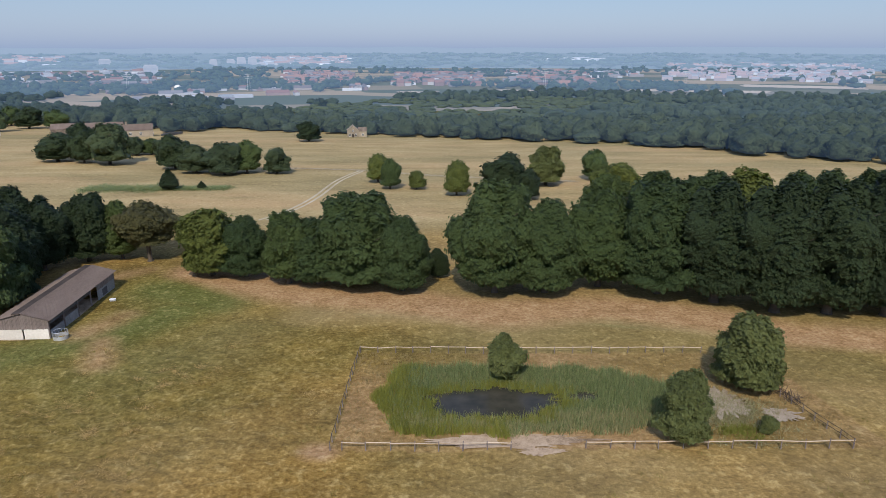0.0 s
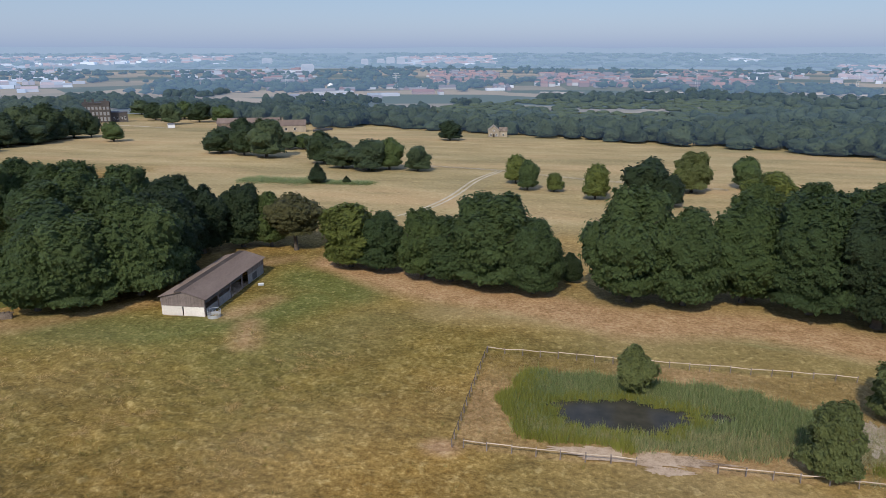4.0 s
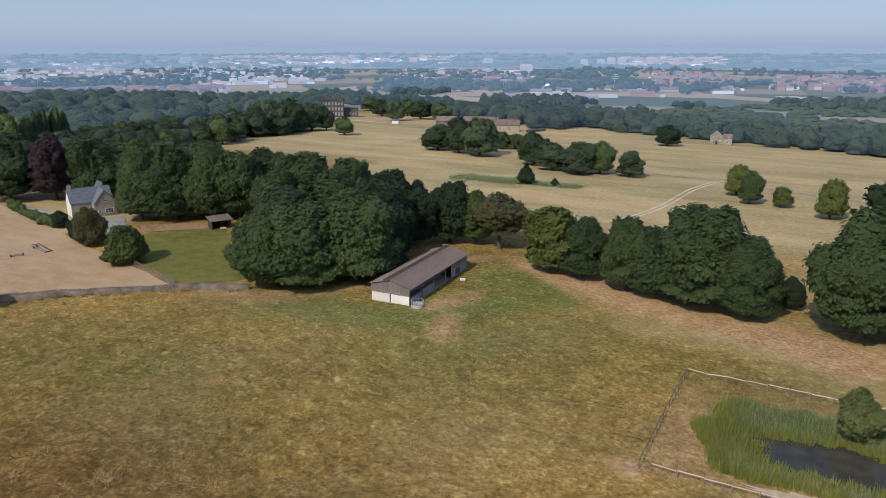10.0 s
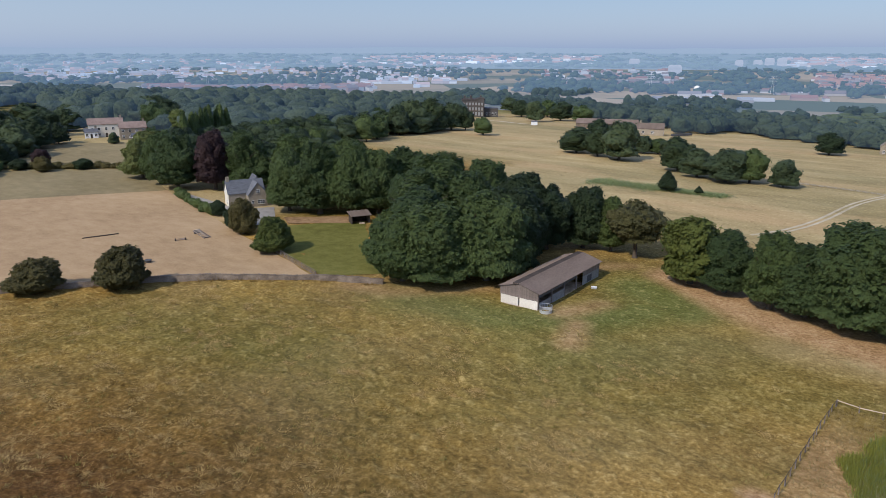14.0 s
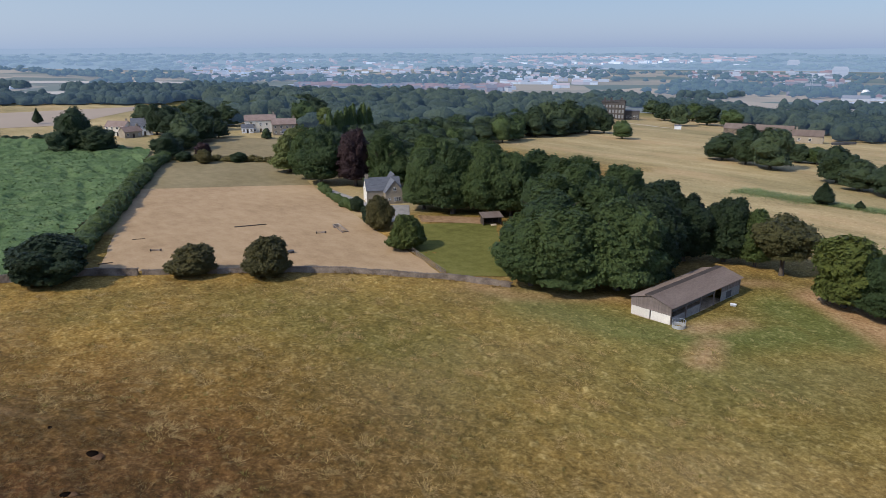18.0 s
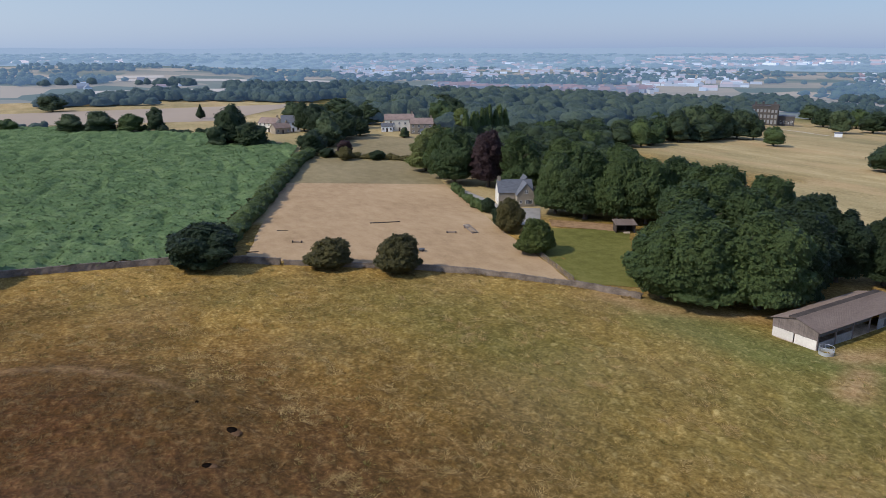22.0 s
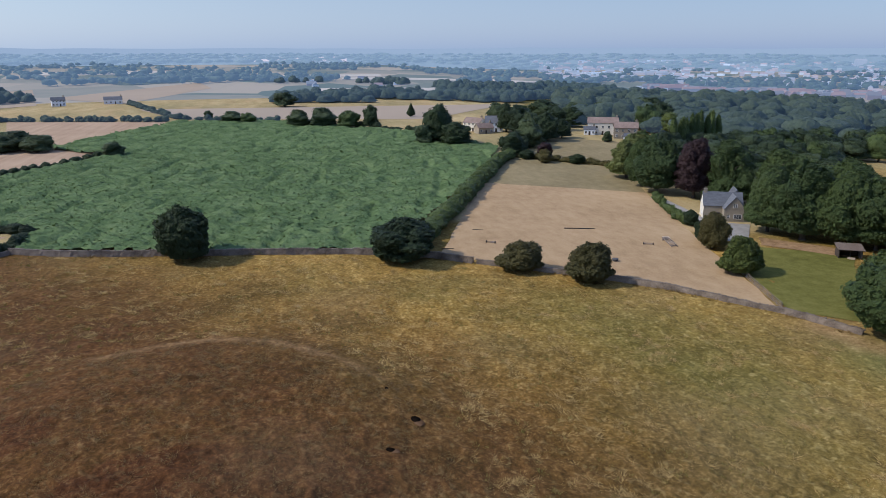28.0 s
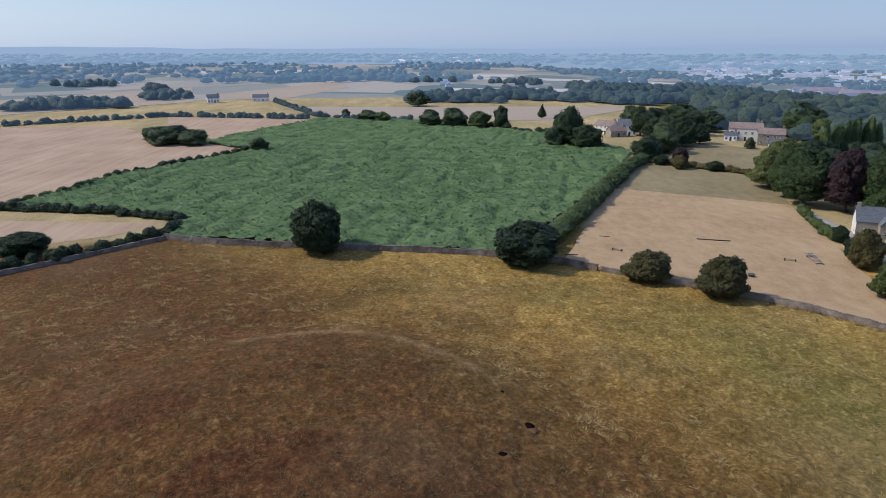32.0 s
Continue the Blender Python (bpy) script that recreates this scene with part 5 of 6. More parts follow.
build_wall("stone_wall", WALL[2:9], 1.45, "old grey dry-stone wall along the bracken", 4)
build_wall("stone_wall", [(-140.4, 40.2)] + WALL[9:], 1.15, "low grey dry-stone wall along the paddock", 6)
build_wall("stone_wall", WALL[:3], 1.0, "old grey dry-stone wall under the hedge", 5)


# ---- hedges ----
def hedge(line, h, w, mat, label, seed, dens=2.2, size=0.30):
    g = np.random.default_rng(seed)
    V, T, Q, off = [], [], [], 0
    made = [crown_arrays(np.random.default_rng(seed + i), 1.0, 1.0, 0.0, 9, 100, size / max(h, w) * 0.8, "bush") for i in range(4)]
    for (ax, ay), (bx, by) in zip(line, line[1:]):
        d = math.hypot(bx - ax, by - ay)
        n = max(2, round(d / dens))
        for i in range(n):
            u = (i + g.uniform(-.8, .8) * min(1.0, dens / 2.5)) / n
            x, y = ax + (bx - ax) * u + g.normal(0, .35), ay + (by - ay) * u + g.normal(0, .35)
            v, t, q = made[int(g.integers(4))]
            ww, hh = w * g.uniform(.8, 1.25), h * g.uniform(.55, 1.35)
            V.append(v * np.array([ww, ww, hh]) + np.array([x - line[0][0], y - line[0][1], ground_z(x, y) - .1]))
            T.append(t + off)
            Q.append(q + off)
            off += len(v)
    ob = new("hedge", mesh("hedge", np.concatenate(V).tolist(), np.concatenate(T).tolist() + np.concatenate(Q).tolist(), mat))
    ob.matrix_basis = pose(line[0][0], line[0][1], 0)
    return tagged(ob, label, "hedge")


hedge([(-152, 28), (-194.5, 49.5), (-230, 66), (-269, 85), (-296, 101)], 3.9, 5.8, M_LEAF_MID, "tall overgrown hedge between bracken and paddock", 41, 1.2)
hedge([(-296, 101), (-315, 114), (-377, 154)], 7.0, 8.0, M_LEAF_DARK, "line of bushes running on to the village", 42, 4.5, 0.5)
hedge([(-292, 95), (-272, 112), (-252, 131)], 2.3, 3.4, M_LEAF_RUST, "brownish hedge behind the paddock", 43, 1.2)
hedge([(-163, 103.5), (-180, 108), (-197, 113.5)], 2.4, 2.6, M_LEAF_MID, "clipped green hedge beside the lane", 44, 1.6, 0.22)
hedge([(-143, -89), (-152, -80), (-166, -68), (-175, -62)], 2.8, 3.6, M_LEAF_DARK, "dark hedge over the stone wall", 45)
hedge([(-176, -62), (-190, -62), (-200, -85), (-207, -122)], 2.4, 3.6, M_LEAF_DARK, "ragged hedge at the bracken's edge", 46, 1.2)
hedge([(-207, -122), (-240, -112), (-262, -108)], 2.0, 3.4, M_LEAF_MID, "low broken hedge along the stubble", 47, 1.9)
hedge([(-262, -108), (-284, -96), (-327, -75)], 2.4, 4.2, M_LEAF_DARK, "broken hedge along the stubble", 48, 2.6)
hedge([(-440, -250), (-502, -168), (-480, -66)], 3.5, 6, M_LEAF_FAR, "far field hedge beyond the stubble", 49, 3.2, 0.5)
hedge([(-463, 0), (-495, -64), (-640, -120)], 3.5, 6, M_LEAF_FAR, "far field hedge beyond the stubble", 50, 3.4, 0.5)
hedge([(-458, 5), (-430, 40), (-382, 77)], 4.0, 6, M_LEAF_DARK, "hedge and bushes behind the bracken", 51, 4.0, 0.5)
plant("bush", -158, -89, 5.6, 12, "bushes along the stone wall", "dark bush growing over the field corner")

# ---- bracken ----
BRACKEN = [(-171, -60), (-158, -4), (-154, 20), (-192, 42), (-268, 80), (-318, 100), (-382, 77), (-463, 0), (-477, -62), (-361, -107), (-327, -72), (-260, -108), (-207, -119), (-200, -85), (-190, -62)]


def fern(x, y):
    """Height of the fern bed: lumpy, with long trodden furrows."""
    u, v = -0.97 * x + 0.23 * y, 0.23 * x + 0.97 * y
    gap = ease(0.22, 0.48, bumps(u * 0.25, v * 1.3, 0.16)) + 0.4 * ease(0.25, 0.5, bumps(u * 0.5 + 90, v * 1.2, 0.3))
    clump = 0.75 * (1 - abs(bumps(u * 0.8, v * 0.5, 0.42))) ** 2
    return 0.8 + clump + 0.6 * bumps(u * 0.9, v * 0.45, 0.6) + 0.38 * bumps(x, y, 0.9) + 0.3 * bumps(x, y, 0.05) - 0.95 * gap


def build_bracken():
    """A waving bed of fern: a bumpy sheet with fronds on it."""
    cell = 1.05
    xs = np.arange(-480, -150, cell)
    ys = np.arange(-125, 104, cell)
    idx, vs, fs = {}, [], []

    def vert(i, j):
        if (i, j) not in idx:
            x, y = xs[i] + bumps(i * 3.1, j * 2.7, 1.0) * 0.6, ys[j] + bumps(j * 3.3, i * 2.9, 1.0) * 0.6
            z = fern(x, y)
            idx[(i, j)] = len(vs)
            vs.append((x, y, ground_z(x, y) + max(0.1, z)))
        return idx[(i, j)]
    for i in range(len(xs) - 1):
        for j in range(len(ys) - 1):
            if inside(xs[i], ys[j], BRACKEN):
                fs.append((vert(i, j), vert(i + 1, j), vert(i + 1, j + 1), vert(i, j + 1)))
    tagged(new("bracken", mesh("bracken", vs, fs, M_BRACKEN, True)), "dense green bracken covering the whole field", "bracken", kind="stuff")
    g = np.random.default_rng(61)
    cen, nor = [], []
    while len(cen) < 26000:
        x, y = g.uniform(-480, -152), g.uniform(-122, 102)
        if inside(x, y, BRACKEN) and (x > -330 or g.uniform() < 0.5):
            z = fern(x, y)
            cen.append((x, y, ground_z(x, y) + max(0.1, z) + g.uniform(-0.05, 0.3)))
            nor.append((0, 0, 1.0))
    v, q = sprays(np.array(cen), np.array(nor), 0.38, g)
    tagged(new("bracken_fronds", mesh("bracken_fronds", v.tolist(), q.tolist(), leaf("fern", (0.062, 0.104, 0.036), (0.140, 0.190, 0.074), 0.3))), "spreading green bracken fronds", "bracken", kind="stuff")


build_bracken()
strip = []
for _ in range(1500):
    x = g3.uniform(-110, -66)
    strip.append((x, 217 + 0.02 * (x + 90) + g3.normal(0, 1.6 + (x < -85) * 1.6)))
blades("rushes", strip, 0.2, 0.5, 0.10, M_REED, "strip of green rushes across the dry park", 0.5, 9, 9, "rushes", 0.7)


# ---- houses ----
def window(parent, x, y, z, w, h, turn=0.0, frame_mat=None, bars=(1, 1), pane_mat=None):
    m = pose(x, y, z, 0, 0, turn)
    fm = frame_mat or M_WHITE
    t = 0.07
    bm = box_bm((-w / 2, -0.06, 0, -w / 2 + t, 0.05, h), (w / 2 - t, -0.06, 0, w / 2, 0.05, h), (-w / 2, -0.06, h - t, w / 2, 0.05, h), (-w / 2, -0.06, 0, w / 2, 0.05, t),
                *[(-w / 2 + w * (i + 1) / (bars[0] + 1) - 0.03, -0.05, 0, -w / 2 + w * (i + 1) / (bars[0] + 1) + 0.03, 0.04, h) for i in range(bars[0])],
                *[(-w / 2, -0.05, h * (i + 1) / (bars[1] + 1) - 0.03, w / 2, 0.04, h * (i + 1) / (bars[1] + 1) + 0.03) for i in range(bars[1])])
    win = part("window", bm, fm, parent)
    win.matrix_basis = m
    part("pane", box_bm((-w / 2 + 0.02, -0.02, 0.02, w / 2 - 0.02, 0.02, h - 0.02)), pane_mat or M_GLASS, win)
    part("sill", box_bm((-w / 2 - 0.1, -0.14, -0.1, w / 2 + 0.1, 0.05, -0.005)), M_HOUSE_STONE, win)
    return win


def block(ob, x0, y0, w, d, eave, ridge, wall, roof, along="x", over=0.3, gable_mat=None):
    """A gabled block of a house, its ridge along x or y."""
    part("wall", box_bm((x0, y0, -0.3, x0 + w, y0 + d, eave)), wall, ob)
    gm = gable_mat or wall
    k = over * (ridge - eave) / ((d if along == "x" else w) / 2)
    if along == "x":
        for xx in (x0, x0 + w - 0.3):
            bm = gable_bm(d, eave, ridge, 0, 0.3)
            bmesh.ops.rotate(bm, verts=bm.verts[:], cent=(0, 0, 0), matrix=Matrix.Rotation(radians(90), 3, 'Z'))
            bmesh.ops.translate(bm, verts=bm.verts[:], vec=(xx + 0.3, y0, 0))
            part("gable", bm, gm, ob)
        a, b = x0 - over, x0 + w + over
        part("roof", slab_bm((a, y0 - over, eave - k + .12), (b, y0 - over, eave - k + .12), (b, y0 + d / 2, ridge + .12), (a, y0 + d / 2, ridge + .12), 0.14), roof, ob)
        part("roof", slab_bm((b, y0 + d + over, eave - k + .12), (a, y0 + d + over, eave - k + .12), (a, y0 + d / 2, ridge + .12), (b, y0 + d / 2, ridge + .12), 0.14), roof, ob)
    else:
        for yy in (y0, y0 + d - 0.3):
            part("gable", gable_bm(w, eave, ridge, yy, yy + 0.3, x0), gm, ob)
        a, b = y0 - over, y0 + d + over
        part("roof", slab_bm((x0 - over, b, eave - k + .12), (x0 - over, a, eave - k + .12), (x0 + w / 2, a, ridge + .12), (x0 + w / 2, b, ridge + .12), 0.14), roof, ob)
        part("roof", slab_bm((x0 + w + over, a, eave - k + .12), (x0 + w + over, b, eave - k + .12), (x0 + w / 2, b, ridge + .12), (x0 + w / 2, a, ridge + .12), 0.14), roof, ob)


def chimney(ob, x, y, z0, z1, s=0.5, mat=None):
    c = part("chimney", box_bm((x - s, y - s * .7, z0, x + s, y + s * .7, z1), (x - s - .08, y - s * .7 - .08, z1 - .25, x + s + .08, y + s * .7 + .08, z1 - .1)), mat or M_HOUSE_STONE, ob)
    for dx in (-0.22, 0.22):
        vs, fs = [], []
        limb(vs, fs, (x + dx, y, z1), (x + dx, y, z1 + 0.45), 0.13, 0.1, 6)
        piece("pot", mesh("pot", vs, fs, M_STONE), c)


def build_house():
    ob = thing("house", -167.6, 112.2, 0, 66, "stone house with a white gable and steep slate roofs", "house")
    block(ob, 0, 0, 11.5, 6.6, 4.3, 8.0, M_HOUSE_STONE, M_SLATE, "x", 0.25)
    part("white_wall", box_bm((-0.03, 0.02, -0.2, -0.002, 6.58, 4.28)), M_RENDER, ob, "cream-white rendered end wall")
    bm = gable_bm(6.5, 4.28, 7.9, 0, 0.03)
    bmesh.ops.rotate(bm, verts=bm.verts[:], cent=(0, 0, 0), matrix=Matrix.Rotation(radians(90), 3, 'Z'))
    bmesh.ops.translate(bm, verts=bm.verts[:], vec=(-0.004, 0.05, 0))
    part("white_gable", bm, M_RENDER, ob, "cream-white rendered gable")
    block(ob, 5.6, -3.2, 6.2, 7.0, 4.0, 7.8, M_HOUSE_STONE, M_SLATE, "y", 0.25)
    block(ob, 7.5, 4.5, 5.5, 6.0, 4.3, 8.6, M_HOUSE_STONE, M_SLATE, "y", 0.25)
    window(ob, 9.6, -3.22, 0.9, 2.3, 1.4, 0, None, (2, 1))
    window(ob, 6.9, -3.22, 1.1, 0.8, 1.0, 0, None, (0, 1))
    window(ob, 8.7, -3.22, 4.4, 1.1, 1.2, 0, None, (1, 1))
    window(ob, 2.6, -0.02, 1.0, 1.2, 1.2)
    window(ob, -0.04, 2.2, 1.0, 1.0, 1.2, -90)
    window(ob, -0.04, 3.4, 4.4, 0.9, 1.1, -90)
    d = part("door", box_bm((4.1, -0.08, 0, 5.1, 0.04, 2.1), bevel=0.01), M_DARKWOOD, ob, "dark wooden door")
    part("knob", box_bm((4.95, -0.14, 1.0, 5.0, -0.08, 1.05)), M_STEEL, d)
    chimney(ob, 0.6, 3.3, 7.2, 9.1)
    ob.matrix_basis = ob.matrix_basis @ Matrix.Diagonal((0.87, 0.87, 0.87, 1))


build_house()


def build_shed():
    ob = thing("field_shelter", -126.3, 119.6, 0, 62, "open black timber shelter at the wood's edge", "shed")
    for x in (0, 2.3, 4.6):
        part("post", box_bm((x, 0, -0.1, x + 0.15, 0.15, 2.25)), M_DARKWOOD, ob)
    part("wall", box_bm((0, 3.0, 0, 4.75, 3.1, 2.6)), M_DARKWOOD, ob)
    part("wall", box_bm((4.66, 0.1, 0, 4.75, 3.0, 2.4)), M_TIMBER, ob, "pale grey boarded end")
    part("wall", box_bm((0, 0.1, 0, 0.09, 3.0, 2.4)), M_DARKWOOD, ob)
    part("roof", slab_bm((-0.4, -0.6, 2.2), (5.1, -0.6, 2.2), (5.1, 3.4, 2.85), (-0.4, 3.4, 2.85), 0.1), M_ROOF, ob, "brown felted roof")
    t = thing("log_stack", -125.3, 121.2, 0, 62, "stacked pale logs under the shelter", "logs")
    for i in range(10):
        vs, fs = [], []
        limb(vs, fs, (0, 0.15 * (i % 5) - .3, 0.1 + 0.2 * (i // 5)), (1.4, 0.15 * (i % 5) - .3, 0.1 + 0.2 * (i // 5)), 0.09, 0.09, 7)
        fs += [tuple(range(7))[::-1], tuple(range(7, 14))]
        piece("log", mesh("log", vs, fs, M_RAIL), t)


build_shed()


def far_house(x, y, turn, w, d, eave, ridge, wall, roof, label, floors=2, cols=4, group="", name="house"):
    ob = thing(name, x, y, ground_z(x, y), turn, label, "house", group)
    block(ob, -w / 2, -d / 2, w, d, eave, ridge, wall, roof, "x")
    for f in range(floors):
        for c in range(cols):
            if f == 0 and c == cols // 2:
                part("door", box_bm((-w / 2 + w * (c + .5) / cols - .5, -d / 2 - .06, 0, -w / 2 + w * (c + .5) / cols + .5, -d / 2 + .05, 2.1)), M_DARKWOOD, ob)
                continue
            window(ob, -w / 2 + w * (c + .5) / cols, -d / 2 - 0.02, 0.9 + f * 2.7, 1.1, 1.3)
    window(ob, w / 2 + 0.02, 0, 0.9 + 2.7 * (floors - 1), 1.1, 1.3, 90)
    chimney(ob, w / 2 - 0.8, 0, ridge - 0.8, ridge + 1.1)
    return ob


VG = "houses of the village"
M_OLD_TILE = plain("weathered_brown_tiles", (0.15, 0.105, 0.085), (0.27, 0.20, 0.165), 2.0, 0.85, 0.4)
far_house(-383, 118, 72, 10, 7, 5.2, 8.6, M_WHITE, M_SLATE, "white village house among dark trees", group=VG)
far_house(-388, 108, 40, 11, 7, 4.8, 7.4, M_RENDER, M_OLD_TILE, "cream village house with a brown roof among trees", group=VG)
far_house(-376, 110, 100, 9, 6, 3.2, 5.4, M_HOUSE_STONE, M_OLD_TILE, "low grey stone cottage behind the bracken", 1, 3, VG)
far_house(-358, 172, 66, 16, 9, 6.4, 9.0, M_RENDER, M_OLD_TILE, "large cream house with a brown roof behind the paddock", 2, 5, VG)
far_house(-357, 164, 66, 6, 5, 3.0, 4.6, M_WHITE, M_SLATE, "white lean-to beside the large stone house", 1, 3, VG)
far_house(-339, 176, 66, 12, 8, 5.6, 8.2, M_HOUSE_STONE, M_OLD_TILE, "stone house with a brown roof", 2, 4, VG)
far_house(-325, 172, 66, 7, 5, 2.6, 4.0, M_WHITE, M_SLATE, "low outbuilding beside the stone house", 1, 2, VG)
far_house(-318, 186, 66, 6, 5, 2.8, 4.4, M_WHITE, M_SLATE, "small white cottage beside the village lane", 1, 2, VG)
far_house(-634, -172, 110, 10, 6, 4.6, 7.0, M_WHITE, M_SLATE, "white farm cottage on the far field's edge", 2, 4, "far cottages")
far_house(-650, -134, 100, 14, 6, 3.6, 6.0, M_WHITE, M_SLATE, "white farm cottage on the far field's edge", 1, 4, "far cottages")
lodge = thing("lodge", -47, 409, ground_z(-47, 409), 8, "small stone lodge with a gabled front in the park", "lodge")
block(lodge, -5, -4, 6.5, 8, 4.0, 6.6, M_HOUSE_STONE, M_HOUSE_STONE, "y", 0.2)
block(lodge, 1.5, -3, 4.5, 6, 3.6, 5.4, M_HOUSE_STONE, M_STONE, "x", 0.2)
for wx in (-3.4, -0.2):
    window(lodge, wx, -4.02, 0.8, 1.1, 1.5)
window(lodge, -1.8, -4.02, 3.4, 1.0, 1.1)
window(lodge, 3.8, -3.02, 0.9, 1.1, 1.3)
part("door", box_bm((-2.3, -4.08, 0, -1.3, -3.95, 2.1)), M_DARKWOOD, lodge)
sheet("rough_plot", [(-296, 108), (-252, 138), (-315, 172), (-350, 140)], 16, 16, M_PADDOCK_BACK, "rough dry plot before the village houses", 0.12, 2.0)
sheet("pale_field", [(-250, 480), (-190, 470), (-200, 540), (-290, 560)], 12, 12, M_STUBBLE, "pale field behind the farm", 0.15, 2.0)


M_PALE_PANE = plain("pale_window_panes", (0.20, 0.21, 0.22), (0.34, 0.35, 0.36), 1.0, 0.3, 0.05)
M_HALL = plain("sooty_ashlar", (0.055, 0.049, 0.046), (0.11, 0.098, 0.090), 0.8, 0.9, 0.2)


def build_hall():
    ob = thing("hall", -346, 466, ground_z(-346, 466), 36, "large Georgian stone hall with three rows of windows", "mansion")
    part("wall", box_bm((-9, -7, -0.5, 9, 7, 13.2)), M_HALL, ob)
    part("parapet", box_bm((-9.3, -7.3, 13.2, 9.3, -6.7, 14.2), (-9.3, 6.7, 13.2, 9.3, 7.3, 14.2), (-9.3, -6.7, 13.2, -8.7, 6.7, 14.2), (8.7, -6.7, 13.2, 9.3, 6.7, 14.2)), M_HALL, ob)
    part("roof", box_bm((-8.7, -6.7, 13.2, 8.7, 6.7, 13.6)), M_SLATE, ob)
    part("bay", box_bm((3.5, -9, -0.5, 8.5, -7, 15.0), (3.3, -9.2, 15.0, 8.7, -6.9, 15.5)), M_HALL, ob)
    part("wing", box_bm((9, -3, -0.5, 20, 6, 6.5)), M_HALL, ob)
    part("wing_roof", box_bm((8.9, -3.3, 6.5, 20.3, 6.3, 7.0)), M_SLATE, ob)
    for f in range(3):
        for c in range(5):
            x = -7.6 + c * 2.5
            if x < 3.2:
                window(ob, x, -7.02, 1.4 + f * 4.0, 1.5, 2.6 - 0.3 * f, 0, M_HOUSE_STONE, (1, 2), M_PALE_PANE)
        for x in (4.8, 7.2):
            window(ob, x, -9.02, 1.4 + f * 4.0, 1.5, 2.6 - 0.3 * f, 0, M_HOUSE_STONE, (1, 2), M_PALE_PANE)
        for y in (-4, 0, 4):
            window(ob, 9.02, y, 7.2 + 2.2 * f if f else 8.0, 1.2, 1.7, 90, M_RENDER, (1, 1)) if f < 2 else None
    for c in range(4):
        window(ob, 11 + c * 2.4, -3.02, 1.2, 1.2, 2.2)
    for x in (-7, -2, 6):
        chimney(ob, x, 2, 13.2, 16.2, 0.8, M_HALL)


build_hall()


def build_farm():
    ob = thing("farmhouse", -178, 414, ground_z(-178, 414), 20, "stone farm building with a low brown roof", "farmhouse")
    block(ob, -14, -4.5, 26, 9, 4.0, 7.0, M_HOUSE_STONE, M_ROOF, "x")
    for c in range(4):
        window(ob, -11 + c * 5.5, -4.52, 1.2, 1.4, 1.5)
    for y in (-2, 2):
        window(ob, 12.02, y, 1.0, 1.3, 1.4, 90)
        window(ob, 12.02, y, 3.4, 1.3, 1.2, 90)
    chimney(ob, -2, 0, 6.4, 8.4)
    b = thing("farm_barn", -215, 440, ground_z(-215, 440), 20, "long low farm barn with a brown roof", "barn")
    block(b, -20, -5, 40, 10, 3.6, 6.4, M_STONE, M_ROOF, "x")
    part("doorway", box_bm((-2, -5.08, 0, 2, -4.9, 3.2)), M_DARKWOOD, b)
    k = thing("white_hut", -262, 424, ground_z(-262, 424), 40, "small white hut at the drive's end", "hut")
    block(k, -2, -1.5, 4, 3, 2.2, 2.9, M_WHITE, M_SLATE, "x", 0.15)


build_farm()
for row in range(3):
    stack = thing("bale_stack", -161 + row * 2.0, 417 + row * 3.4, ground_z(-158, 420), 62, "row of black-wrapped bales beside the farmhouse", "bales", "black bales at the farm")
    for k in range(5):
        bm = bmesh.new()
        bmesh.ops.create_cone(bm, cap_ends=True, segments=14, radius1=0.75, radius2=0.75, depth=1.3, matrix=Matrix.Translation((k * 1.45, 0, 0.75)) @ Matrix.Rotation(radians(90), 4, 'X'))
        part("bale", bm, M_DARKSTEEL, stack)
sheet("hall_drive", [(-352, 448), (-350, 444), (-258, 418), (-258, 422)], 3, 40, M_TRACK, "pale drive curving up to the hall", 0.15, 5.0, "drive")

# ---- paddock things ----
def pole(x0, y0, x1, y1, r, z, mat, name, label, category):
    vs, fs = [], []
    limb(vs, fs, (x0, y0, ground_z(x0, y0) + z), (x1, y1, ground_z(x1, y1) + z), r, r * .9, 7)
    fs += [tuple(range(7))[::-1], tuple(range(7, 14))]
    return tagged(new(name, mesh(name, vs, fs, mat, True)), label, category, "jumping poles in the paddock")


pole(-165.2, 70.5, -162.8, 78.0, 0.16, 0.14, M_DARKWOOD, "log", "long dark log lying on the cropped turf", "log")
pole(-153.4, 35.3, -152.7, 38, 0.13, 0.12, M_DARKWOOD, "log", "dark log lying on the cropped turf", "log")
pole(-169.4, 47.1, -168.3, 49.6, 0.10, 0.09, M_DARKWOOD, "log", "dark log lying on the cropped turf", "log")
for x, y, turn, label in ((-156, 48, 55, "low rustic jump of dark rails"), (-146.1, 84.1, 62, "low rustic jump of dark rails")):
    j = thing("jump", x, y, 0, turn, label, "jump", "jumps in the paddock")
    for px in (-1.1, 1.1):
        part("stand", box_bm((px - .1, -.25, 0, px + .1, .25, 0.55), bevel=0.02), M_DARKWOOD, j)
    for z in (0.2, 0.42):
        vs, fs = [], []
        limb(vs, fs, (-1.3, 0, z), (1.3, 0, z), 0.07, 0.07, 6)
        piece("rail", mesh("rail", vs, fs, M_TIMBER), j)
lad = thing("ramp", -146, 89.6, 0, 172, "sloping wooden ramp of rails and rungs", "ramp", "jumps in the paddock")
for y in (-0.75, 0.75):
    part("side_rail", slab_bm((-3, y - .09, 0.2), (3, y - .09, 0.9), (3, y + .09, 0.9), (-3, y + .09, 0.2), 0.16), M_TIMBER, lad)
